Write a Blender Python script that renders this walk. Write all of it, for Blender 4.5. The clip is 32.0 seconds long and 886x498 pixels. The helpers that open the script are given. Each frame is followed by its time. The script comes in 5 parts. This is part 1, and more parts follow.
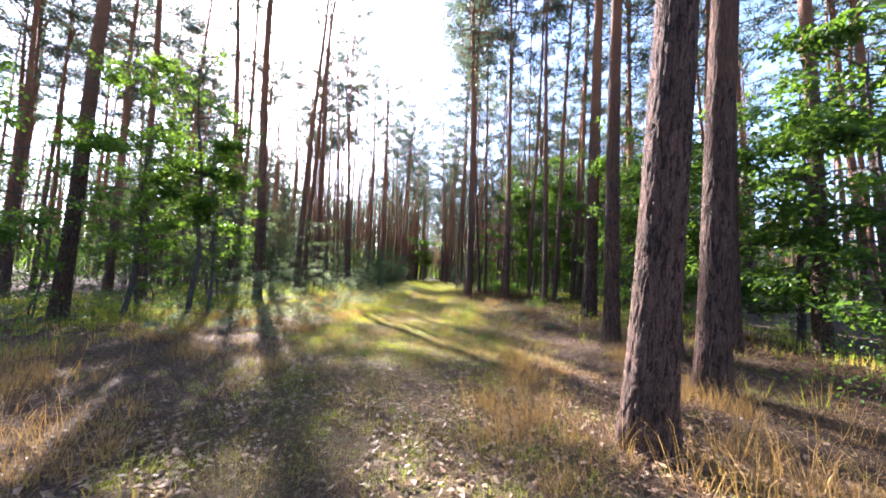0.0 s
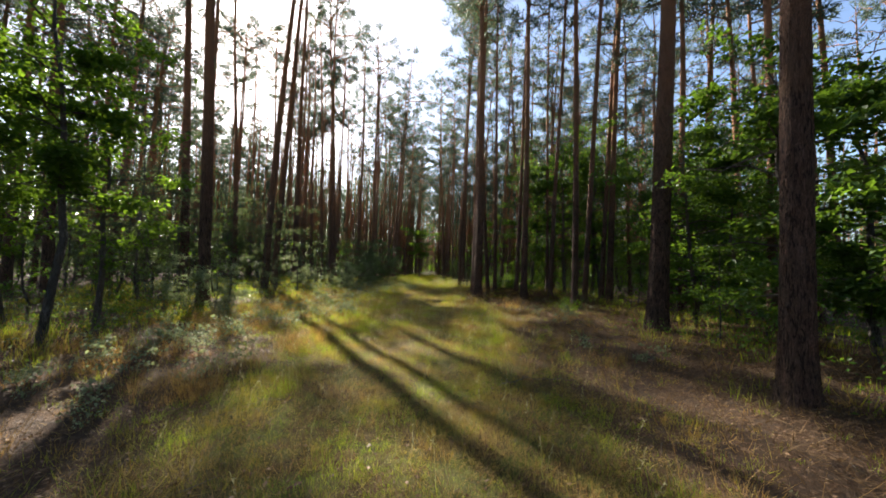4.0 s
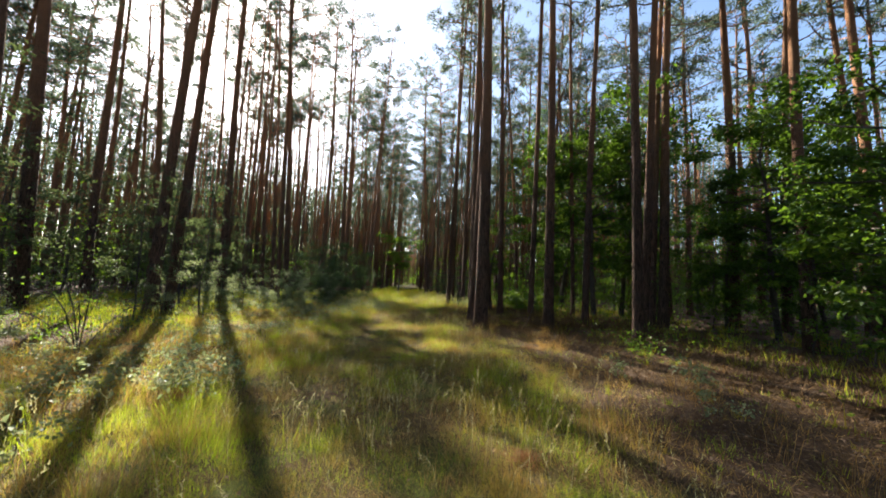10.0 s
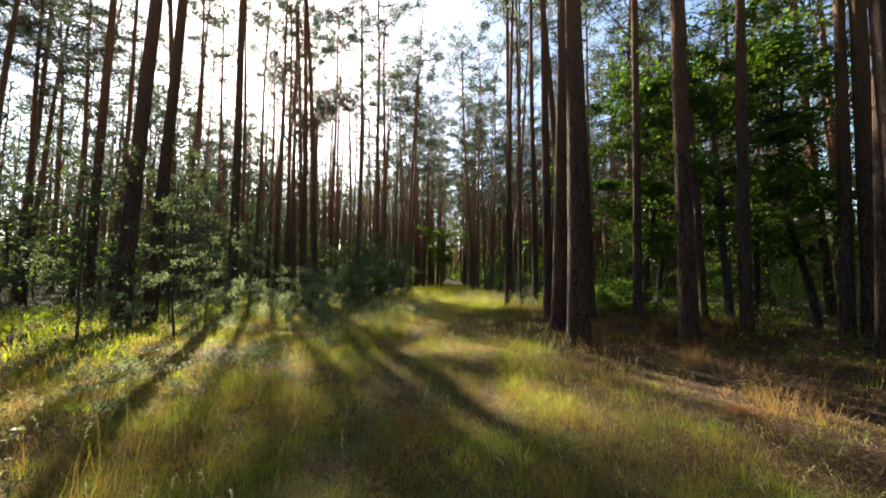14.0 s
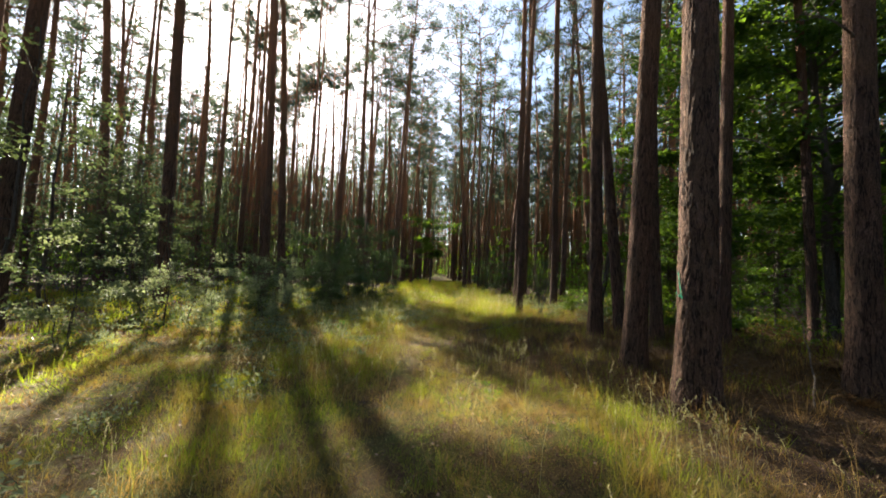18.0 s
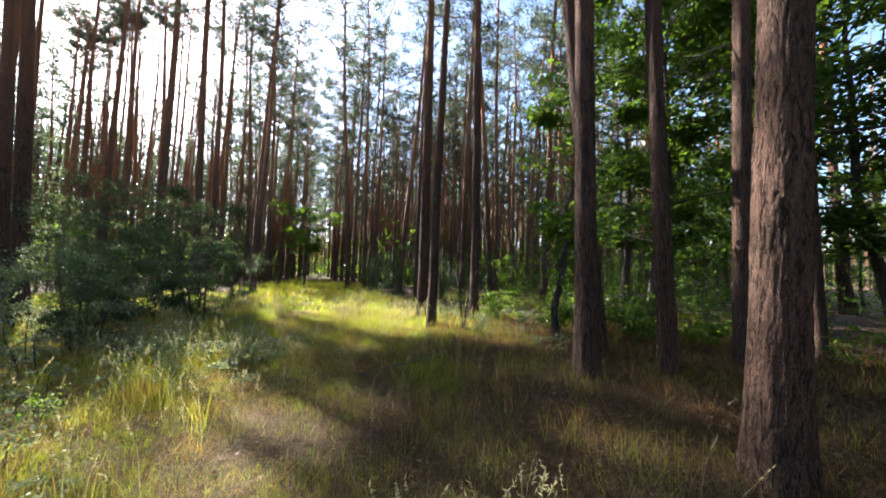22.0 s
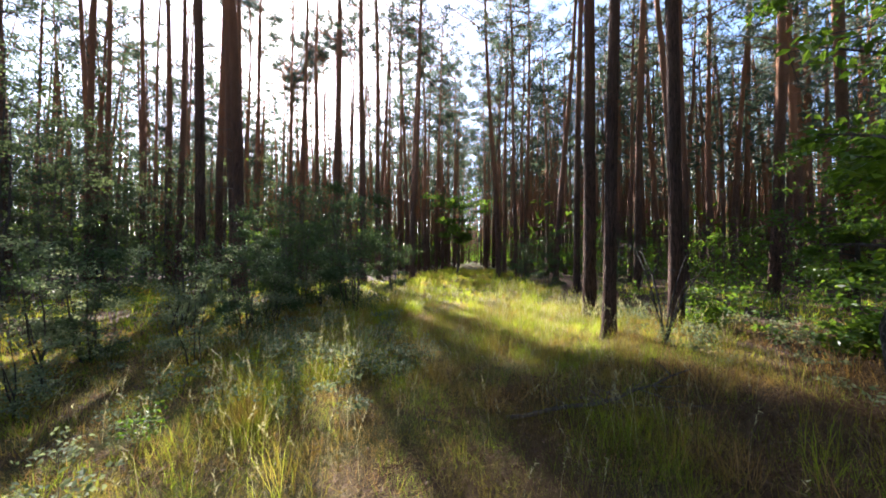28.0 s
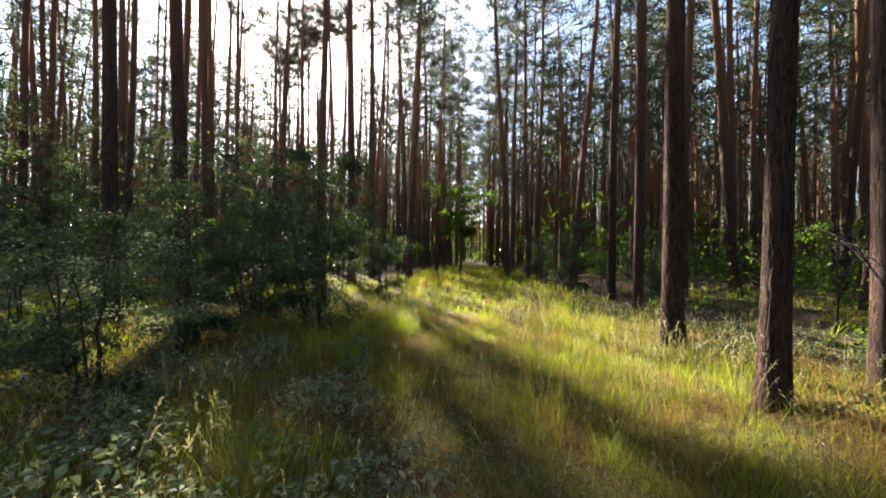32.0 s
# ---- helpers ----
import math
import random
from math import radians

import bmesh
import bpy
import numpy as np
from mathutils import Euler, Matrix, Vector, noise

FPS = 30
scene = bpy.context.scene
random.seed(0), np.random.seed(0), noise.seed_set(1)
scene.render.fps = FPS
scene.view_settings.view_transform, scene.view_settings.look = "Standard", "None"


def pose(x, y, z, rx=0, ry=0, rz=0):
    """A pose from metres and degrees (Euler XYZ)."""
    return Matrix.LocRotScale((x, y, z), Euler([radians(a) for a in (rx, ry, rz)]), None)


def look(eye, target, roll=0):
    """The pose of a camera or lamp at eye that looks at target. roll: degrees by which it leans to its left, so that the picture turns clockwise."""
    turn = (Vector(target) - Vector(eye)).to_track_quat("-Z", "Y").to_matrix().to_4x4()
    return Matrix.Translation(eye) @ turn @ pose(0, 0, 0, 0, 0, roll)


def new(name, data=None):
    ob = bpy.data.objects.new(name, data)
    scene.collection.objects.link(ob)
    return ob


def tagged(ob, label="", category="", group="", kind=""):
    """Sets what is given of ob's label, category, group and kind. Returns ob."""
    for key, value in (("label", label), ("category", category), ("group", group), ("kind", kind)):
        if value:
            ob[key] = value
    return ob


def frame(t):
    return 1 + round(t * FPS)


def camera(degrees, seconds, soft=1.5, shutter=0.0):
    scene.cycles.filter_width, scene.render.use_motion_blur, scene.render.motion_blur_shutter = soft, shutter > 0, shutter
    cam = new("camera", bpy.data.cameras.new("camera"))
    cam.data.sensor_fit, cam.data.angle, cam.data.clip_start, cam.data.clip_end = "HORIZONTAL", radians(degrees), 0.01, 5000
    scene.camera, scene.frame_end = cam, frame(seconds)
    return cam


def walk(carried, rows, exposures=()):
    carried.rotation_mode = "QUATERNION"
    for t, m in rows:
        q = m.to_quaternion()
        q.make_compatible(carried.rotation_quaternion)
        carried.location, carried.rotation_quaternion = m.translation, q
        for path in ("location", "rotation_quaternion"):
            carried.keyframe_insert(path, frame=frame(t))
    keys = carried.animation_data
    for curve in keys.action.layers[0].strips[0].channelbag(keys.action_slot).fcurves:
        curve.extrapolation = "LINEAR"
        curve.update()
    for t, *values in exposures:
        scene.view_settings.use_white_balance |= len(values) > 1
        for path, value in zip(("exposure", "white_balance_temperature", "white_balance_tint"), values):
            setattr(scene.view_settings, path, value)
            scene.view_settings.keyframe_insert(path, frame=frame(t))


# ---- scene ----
cam = camera(104.6, 32.0, soft=1.75)
PATH = [
    (0, -0.020, -2.000, 1.473, 94.30, -2.08, -0.40),
    (0.5, -0.058, -1.503, 1.434, 94.22, -2.04, -0.36),
    (1, -0.112, -1.022, 1.494, 94.01, -2.32, -0.34),
    (1.5, -0.171, -0.462, 1.482, 93.58, -2.32, -0.50),
    (2, -0.183, 0.121, 1.472, 93.26, -2.27, -0.43),
    (2.5, -0.229, 0.749, 1.494, 93.08, -2.28, -0.46),
    (3, -0.287, 1.275, 1.520, 92.98, -2.13, -1.03),
    (3.5, -0.351, 1.746, 1.584, 93.03, -1.90, -1.36),
    (5.5, -0.615, 3.991, 1.505, 93.16, -1.28, 0.09),
    (6, -0.701, 4.521, 1.500, 93.80, -1.17, 0.78),
    (6.5, -0.728, 4.987, 1.507, 94.45, -1.34, 0.51),
    (7, -0.705, 5.480, 1.509, 94.68, -1.54, -0.41),
    (7.5, -0.673, 5.935, 1.506, 94.80, -1.69, -1.22),
    (8, -0.662, 6.462, 1.506, 94.78, -1.74, -1.82),
    (8.5, -0.647, 6.928, 1.517, 94.80, -1.61, -2.50),
    (9, -0.593, 7.407, 1.531, 94.97, -1.64, -3.22),
    (9.5, -0.482, 7.899, 1.525, 95.12, -1.78, -3.94),
    (10, -0.379, 8.417, 1.546, 95.32, -2.28, -4.33),
    (10.5, -0.317, 8.943, 1.540, 95.21, -2.40, -3.69),
    (11, -0.317, 9.444, 1.515, 94.90, -2.09, -1.41),
    (11.5, -0.359, 9.980, 1.490, 94.15, -1.92, 1.94),
    (12, -0.476, 10.500, 1.495, 94.01, -1.53, 4.78),
    (12.5, -0.593, 11.034, 1.498, 94.34, -0.77, 6.00),
    (13, -0.673, 11.545, 1.490, 94.65, -0.21, 5.89),
    (13.5, -0.708, 12.095, 1.490, 94.74, -0.17, 4.61),
    (14, -0.702, 12.561, 1.473, 94.46, -0.28, 2.63),
    (14.5, -0.672, 13.036, 1.479, 94.17, -0.32, 0.79),
    (16.5, -1.023, 14.377, 1.519, 93.75, -2.05, 0.56),
    (17, -1.145, 14.840, 1.530, 93.85, -1.92, 1.54),
    (17.5, -1.230, 15.320, 1.510, 93.68, -1.79, 1.45),
    (18, -1.251, 15.779, 1.514, 93.63, -2.06, 0.13),
    (18.5, -1.255, 16.264, 1.446, 93.45, -1.87, -1.74),
    (19, -1.218, 16.754, 1.465, 93.45, -2.28, -3.91),
    (19.5, -1.172, 17.242, 1.480, 93.40, -1.52, -6.36),
    (20, -1.186, 17.611, 1.462, 93.60, -2.33, -8.35),
    (20.5, -1.179, 18.150, 1.451, 93.54, -2.22, -9.67),
    (21, -1.158, 18.680, 1.451, 93.66, -1.80, -11.42),
    (21.5, -1.185, 19.213, 1.476, 93.66, -1.34, -14.56),
    (22, -1.139, 19.654, 1.500, 93.78, -1.22, -19.20),
    (22.5, -1.025, 20.099, 1.545, 94.27, -1.91, -25.40),
    (23, -0.888, 20.447, 1.531, 94.18, -1.56, -34.10),
    (23.5, -0.648, 20.699, 1.521, 93.28, -0.86, -44.74),
    (24, -0.420, 20.599, 1.466, 92.63, -0.69, -55.09),
    (24.5, -0.290, 20.468, 1.447, 91.93, -1.87, -59.80),
    (25, -0.326, 20.545, 1.452, 91.63, -2.24, -57.51),
    (25.5, -0.535, 20.766, 1.500, 90.94, -1.65, -49.14),
    (26, -0.767, 20.883, 1.519, 91.04, -0.41, -34.78),
    (26.5, -0.979, 20.853, 1.523, 91.59, 1.34, -18.27),
    (28.5, -0.853, 21.710, 1.508, 91.36, -0.37, 8.02),
    (29, -0.910, 21.902, 1.494, 91.36, 0.09, 8.94),
    (29.5, -0.955, 22.193, 1.507, 91.40, -0.52, 8.63),
    (30, -0.976, 22.550, 1.503, 91.20, -0.61, 6.75),
    (30.5, -0.968, 23.008, 1.508, 91.26, -0.75, 5.38),
    (31, -1.062, 23.472, 1.483, 90.98, -0.34, 5.31),
    (31.5, -1.124, 23.941, 1.487, 90.91, -0.60, 5.90),
    (32, -1.255, 24.346, 1.482, 90.87, -0.55, 5.92),
]
EXPOSURE = [(0, 3.57, 5300, 25), (1, 2.77, 5500, 23), (2, 2.18, 5850, 17), (3, 2.22, 5950, 14), (6, 2.42, 6250, 12), (9, 2.66, 6050, 12), (11, 2.24, 6150, 10), (12, 2.22, 6250, 11), (13, 2.42, 6200, 11),
            (17, 2.57, 6300, 13), (19, 2.72, 6250, 13), (20, 2.92, 6100, 14), (21, 3.10, 5900, 15), (22.5, 3.22, 5600, 18), (23.4, 2.90, 6000, 13), (24.3, 2.32, 6300, 8), (25, 3.30, 6050, 9), (26, 3.95, 5150, 32),
            (26.5, 3.6, 5250, 28), (28.5, 3.02, 5600, 20), (30, 2.77, 5600, 19), (31, 2.32, 5950, 15), (32, 2.80, 6050, 15)]
walk(cam, [(t, pose(*p)) for t, *p in PATH], EXPOSURE)

# ---- light ----
SUN_AZ, SUN_EL = -30.2, 31.9          # degrees from +y (towards +x positive), degrees up
sun_way = Vector((math.sin(radians(SUN_AZ)) * math.cos(radians(SUN_EL)), math.cos(radians(SUN_AZ)) * math.cos(radians(SUN_EL)), math.sin(radians(SUN_EL))))
world = bpy.data.worlds.new("sky")
scene.world = world
world.use_nodes = True
wn = world.node_tree
sky = wn.nodes.new("ShaderNodeTexSky")
sky.sky_type, sky.sun_disc = "NISHITA", False
sky.sun_elevation, sky.sun_rotation = radians(SUN_EL), radians(SUN_AZ)
sky.air_density, sky.dust_density, sky.ozone_density = 1.0, 1.0, 0.3
wn.links.new(sky.outputs[0], wn.nodes["Background"].inputs["Color"])
wn.nodes["Background"].inputs["Strength"].default_value = 0.056
lamp = bpy.data.lights.new("sun", "SUN")
lamp.energy, lamp.angle, lamp.color = 5.0, radians(0.6), (1.0, 0.89, 0.71)
new("sun", lamp).matrix_world = look(sun_way * 100, (0, 0, 0))

# ---- materials ----


def material(name, rough=0.8):
    m = bpy.data.materials.new(name)
    m.use_nodes = True
    b = m.node_tree.nodes["Principled BSDF"]
    b.inputs["Roughness"].default_value = rough
    b.inputs["Specular IOR Level"].default_value = 0.18
    return m, m.node_tree, b


def node(nt, kind, **values):
    n = nt.nodes.new("ShaderNode" + kind)
    for k, v in values.items():
        n.inputs[k.replace("_", " ")].default_value = v
    return n


def ramp(nt, source, stops):
    r = nt.nodes.new("ShaderNodeValToRGB")
    e = r.color_ramp.elements
    while len(e) < len(stops):
        e.new(0.5)
    for el, (pos, col) in zip(e, stops):
        el.position, el.color = pos, (*col, 1)
    nt.links.new(source, r.inputs[0])
    return r.outputs[0]


def mixed(nt, fac, a, b, blend="MIX"):
    m = nt.nodes.new("ShaderNodeMix")
    m.data_type, m.blend_type = "RGBA", blend
    for sock, v in ((m.inputs[0], fac), (m.inputs[6], a), (m.inputs[7], b)):
        if isinstance(v, (int, float)):
            sock.default_value = v
        elif isinstance(v, tuple):
            sock.default_value = (*v, 1)
        else:
            nt.links.new(v, sock)
    return m.outputs[2]


def coords(nt, scale=(1, 1, 1), world_space=False):
    mp = nt.nodes.new("ShaderNodeMapping")
    mp.inputs["Scale"].default_value = scale
    if world_space:
        nt.links.new(nt.nodes.new("ShaderNodeNewGeometry").outputs["Position"], mp.inputs[0])
    else:
        nt.links.new(nt.nodes.new("ShaderNodeTexCoord").outputs["Object"], mp.inputs[0])
    return mp.outputs[0]


def bumped(nt, b, height, strength, distance):
    n = node(nt, "Bump", Strength=strength, Distance=distance)
    nt.links.new(height, n.inputs["Height"])
    nt.links.new(n.outputs[0], b.inputs["Normal"])


def bark_material(name, low, crack, high, z0, z1):
    """Flaky bark: plates of uneven thickness with dark cracks between, smooth and ruddy above."""
    m, nt, b = material(name, 0.92)
    wob = node(nt, "TexNoise", Scale=9.0, Detail=4.0, Roughness=0.6)
    nt.links.new(coords(nt, (1, 1, 0.5)), wob.inputs["Vector"])
    vec = mixed(nt, 0.16, coords(nt, (1, 1, 0.16)), wob.outputs["Color"], "ADD")

    def cells(scale):
        edge, cell = node(nt, "TexVoronoi", Scale=scale), node(nt, "TexVoronoi", Scale=scale)
        edge.feature = "DISTANCE_TO_EDGE"
        nt.links.new(vec, edge.inputs["Vector"])
        nt.links.new(vec, cell.inputs["Vector"])
        one = nt.nodes.new("ShaderNodeSeparateColor")
        nt.links.new(cell.outputs["Color"], one.inputs[0])
        return edge.outputs["Distance"], one.outputs[0]

    gap, flake = cells(27.0)
    gap2, flake2 = cells(70.0)
    fine = node(nt, "TexNoise", Scale=85.0, Detail=6.0, Roughness=0.8)
    nt.links.new(coords(nt, (1, 1, 0.5)), fine.inputs["Vector"])
    big = node(nt, "TexNoise", Scale=2.2, Detail=3.0)
    nt.links.new(coords(nt), big.inputs["Vector"])
    open1 = ramp(nt, gap, [(0.0, (0.3, 0.3, 0.3)), (0.03, (0.6, 0.6, 0.6)), (0.08, (1, 1, 1))])
    open2 = ramp(nt, gap2, [(0.0, (0.05, 0.05, 0.05)), (0.09, (1, 1, 1))])
    torn = node(nt, "TexNoise", Scale=26.0, Detail=3.0)
    nt.links.new(coords(nt, (1, 1, 0.3)), torn.inputs["Vector"])
    closed = ramp(nt, torn.outputs["Fac"], [(0.44, (0, 0, 0)), (0.58, (0.85, 0.85, 0.85))])
    seam = mixed(nt, 1.0, mixed(nt, closed, open1, (1.0, 1.0, 1.0)), mixed(nt, 0.8, (1.0, 1.0, 1.0), open2), "MULTIPLY")
    speck = ramp(nt, fine.outputs["Fac"], [(0.30, (0, 0, 0)), (0.70, (1, 1, 1))])
    tone = mixed(nt, speck, tuple(c * 0.42 for c in low), tuple(min(1, c * 1.65) for c in low))
    tone = mixed(nt, ramp(nt, flake2, [(0.0, (0, 0, 0)), (1.0, (0.7, 0.7, 0.7))]), tone, tuple(c * 0.42 for c in low))
    tone = mixed(nt, ramp(nt, flake, [(0.3, (0, 0, 0)), (1.0, (0.6, 0.6, 0.6))]), tone, (low[0] * 1.6, low[1] * 1.65, low[2] * 1.7))
    tone = mixed(nt, ramp(nt, big.outputs["Fac"], [(0.42, (0, 0, 0)), (0.62, (0.5, 0.5, 0.5))]), tone, (low[0] * 0.7, low[1] * 0.85, low[2] * 0.78))
    line = node(nt, "TexNoise", Scale=15.0, Detail=3.0, Roughness=0.55)
    nt.links.new(coords(nt, (1, 1, 0.17)), line.inputs["Vector"])
    furrow = ramp(nt, line.outputs["Fac"], [(0.44, (1, 1, 1)), (0.485, (0, 0, 0)), (0.515, (0, 0, 0)), (0.545, (1, 1, 1))])
    seam = mixed(nt, 1.0, seam, mixed(nt, ramp(nt, torn.outputs["Fac"], [(0.40, (1, 1, 1)), (0.52, (0.1, 0.1, 0.1))]), furrow, (1.0, 1.0, 1.0)), "MULTIPLY")
    rough_bark = mixed(nt, seam, crack, tone)
    young = mixed(nt, fine.outputs["Fac"], tuple(c * 0.55 for c in high), tuple(min(1, c * 1.3) for c in high))
    young = mixed(nt, open2, tuple(c * 0.5 for c in low), young)
    sep = nt.nodes.new("ShaderNodeSeparateXYZ")
    nt.links.new(coords(nt), sep.inputs[0])
    fade = node(nt, "MapRange")
    fade.inputs["From Min"].default_value, fade.inputs["From Max"].default_value = z0, z1
    edge = nt.nodes.new("ShaderNodeMath")
    edge.operation = "MULTIPLY_ADD"
    nt.links.new(big.outputs["Fac"], edge.inputs[0])
    edge.inputs[1].default_value = 5.0
    nt.links.new(sep.outputs["Z"], edge.inputs[2])
    nt.links.new(edge.outputs[0], fade.inputs["Value"])
    col = mixed(nt, fade.outputs[0], rough_bark, young)
    info = nt.nodes.new("ShaderNodeObjectInfo")
    col = mixed(nt, ramp(nt, info.outputs["Random"], [(0, (0, 0, 0)), (1, (0.45, 0.45, 0.45))]), col, (0.6, 0.62, 0.62), "MULTIPLY")
    nt.links.new(col, b.inputs["Base Color"])
    high_low = mixed(nt, 0.45, mixed(nt, 1.0, seam, ramp(nt, flake2, [(0, (0.45, 0.45, 0.45)), (1, (1, 1, 1))]), "MULTIPLY"), fine.outputs["Color"])
    bumped(nt, b, high_low, 1.0, 0.06)
    return m


def leaf_material(name, dark, light, glow, share=0.45, rough=0.5, ripe=None):
    m, nt, b = material(name, rough)
    geo = nt.nodes.new("ShaderNodeNewGeometry")
    info = nt.nodes.new("ShaderNodeObjectInfo")
    col = mixed(nt, geo.outputs["Random Per Island"], dark, light)
    col = mixed(nt, ramp(nt, info.outputs["Random"], [(0, (0, 0, 0)), (1, (0.5, 0.5, 0.5))]), col, (0.75, 0.85, 0.6), "MULTIPLY")
    through_col = mixed(nt, geo.outputs["Random Per Island"], tuple(c * 0.7 for c in glow), glow)
    if ripe:                                     # patches in which the blades have ripened to another colour
        patch = node(nt, "TexNoise", Scale=1.25, Detail=4.0, Roughness=0.62)
        nt.links.new(coords(nt, world_space=True), patch.inputs["Vector"])
        fac = ramp(nt, patch.outputs["Fac"], [(0.46, (0, 0, 0)), (0.62, (0.85, 0.85, 0.85))])
        col = mixed(nt, fac, col, ripe)
        rank = node(nt, "TexNoise", Scale=3.4, Detail=3.0, Roughness=0.6)
        nt.links.new(coords(nt, world_space=True), rank.inputs["Vector"])
        deep = ramp(nt, rank.outputs["Fac"], [(0.52, (0, 0, 0)), (0.66, (0.75, 0.75, 0.75))])
        col = mixed(nt, deep, col, tuple(c * 0.75 for c in dark))
        through_col = mixed(nt, deep, mixed(nt, fac, through_col, tuple(c * 1.2 for c in ripe)), tuple(c * 0.32 for c in glow))
    nt.links.new(col, b.inputs["Base Color"])
    tr = nt.nodes.new("ShaderNodeBsdfTranslucent")
    nt.links.new(through_col, tr.inputs["Color"])
    mx = nt.nodes.new("ShaderNodeMixShader")
    mx.inputs[0].default_value = share
    nt.links.new(b.outputs[0], mx.inputs[1])
    nt.links.new(tr.outputs[0], mx.inputs[2])
    nt.links.new(mx.outputs[0], nt.nodes["Material Output"].inputs["Surface"])
    return m


M_BARK = bark_material("pine_bark", (0.168, 0.099, 0.067), (0.020, 0.014, 0.010), (0.42, 0.205, 0.098), 6.0, 12.5)
M_OAKBARK = bark_material("grey_bark", (0.13, 0.115, 0.095), (0.03, 0.025, 0.02), (0.12, 0.10, 0.085), 3.0, 7.0)
M_NEEDLE = leaf_material("pine_needles", (0.035, 0.058, 0.042), (0.085, 0.118, 0.078), (0.13, 0.17, 0.085), 0.34, 0.5)
M_LEAF = leaf_material("green_leaves", (0.018, 0.045, 0.008), (0.060, 0.115, 0.016), (0.24, 0.40, 0.020), 0.36, 0.42)
M_OAKLEAF = leaf_material("oak_leaves", (0.017, 0.040, 0.009), (0.052, 0.098, 0.017), (0.19, 0.33, 0.020), 0.32, 0.42)
M_BUSH = leaf_material("bush_leaves", (0.022, 0.045, 0.016), (0.080, 0.115, 0.045), (0.13, 0.20, 0.05), 0.28, 0.5)
M_SHRUB = leaf_material("shrub_leaves", (0.07, 0.11, 0.05), (0.25, 0.28, 0.16), (0.30, 0.35, 0.14), 0.40, 0.55)
M_AIRY = leaf_material("birch_leaves", (0.035, 0.062, 0.030), (0.10, 0.130, 0.060), (0.15, 0.195, 0.062), 0.34, 0.62)
M_GRASS = leaf_material("green_grass", (0.044, 0.084, 0.009), (0.29, 0.35, 0.032), (0.42, 0.52, 0.022), 0.5, 0.5, (0.34, 0.190, 0.045))
M_STRAW = leaf_material("dry_grass", (0.15, 0.082, 0.024), (0.52, 0.34, 0.115), (0.46, 0.27, 0.062), 0.4, 0.6)
M_SEED = leaf_material("grass_seed_heads", (0.30, 0.26, 0.13), (0.5, 0.45, 0.25), (0.5, 0.45, 0.20), 0.45, 0.6)
M_MAT = leaf_material("tangled_straw", (0.050, 0.042, 0.010), (0.46, 0.345, 0.098), (0.36, 0.27, 0.052), 0.38, 0.6)
M_RUST = leaf_material("rusty_needles", (0.12, 0.050, 0.016), (0.42, 0.200, 0.065), (0.30, 0.130, 0.035), 0.3, 0.7)
M_HAY = leaf_material("matted_hay", (0.022, 0.012, 0.006), (0.20, 0.122, 0.055), (0.15, 0.085, 0.028), 0.25, 0.7)
M_LITTER = leaf_material("dry_leaves", (0.07, 0.038, 0.019), (0.33, 0.21, 0.12), (0.2, 0.11, 0.05), 0.15, 0.55)
M_DEAD = bark_material("dead_wood", (0.22, 0.18, 0.14), (0.09, 0.07, 0.05), (0.3, 0.25, 0.2), 30.0, 40.0)


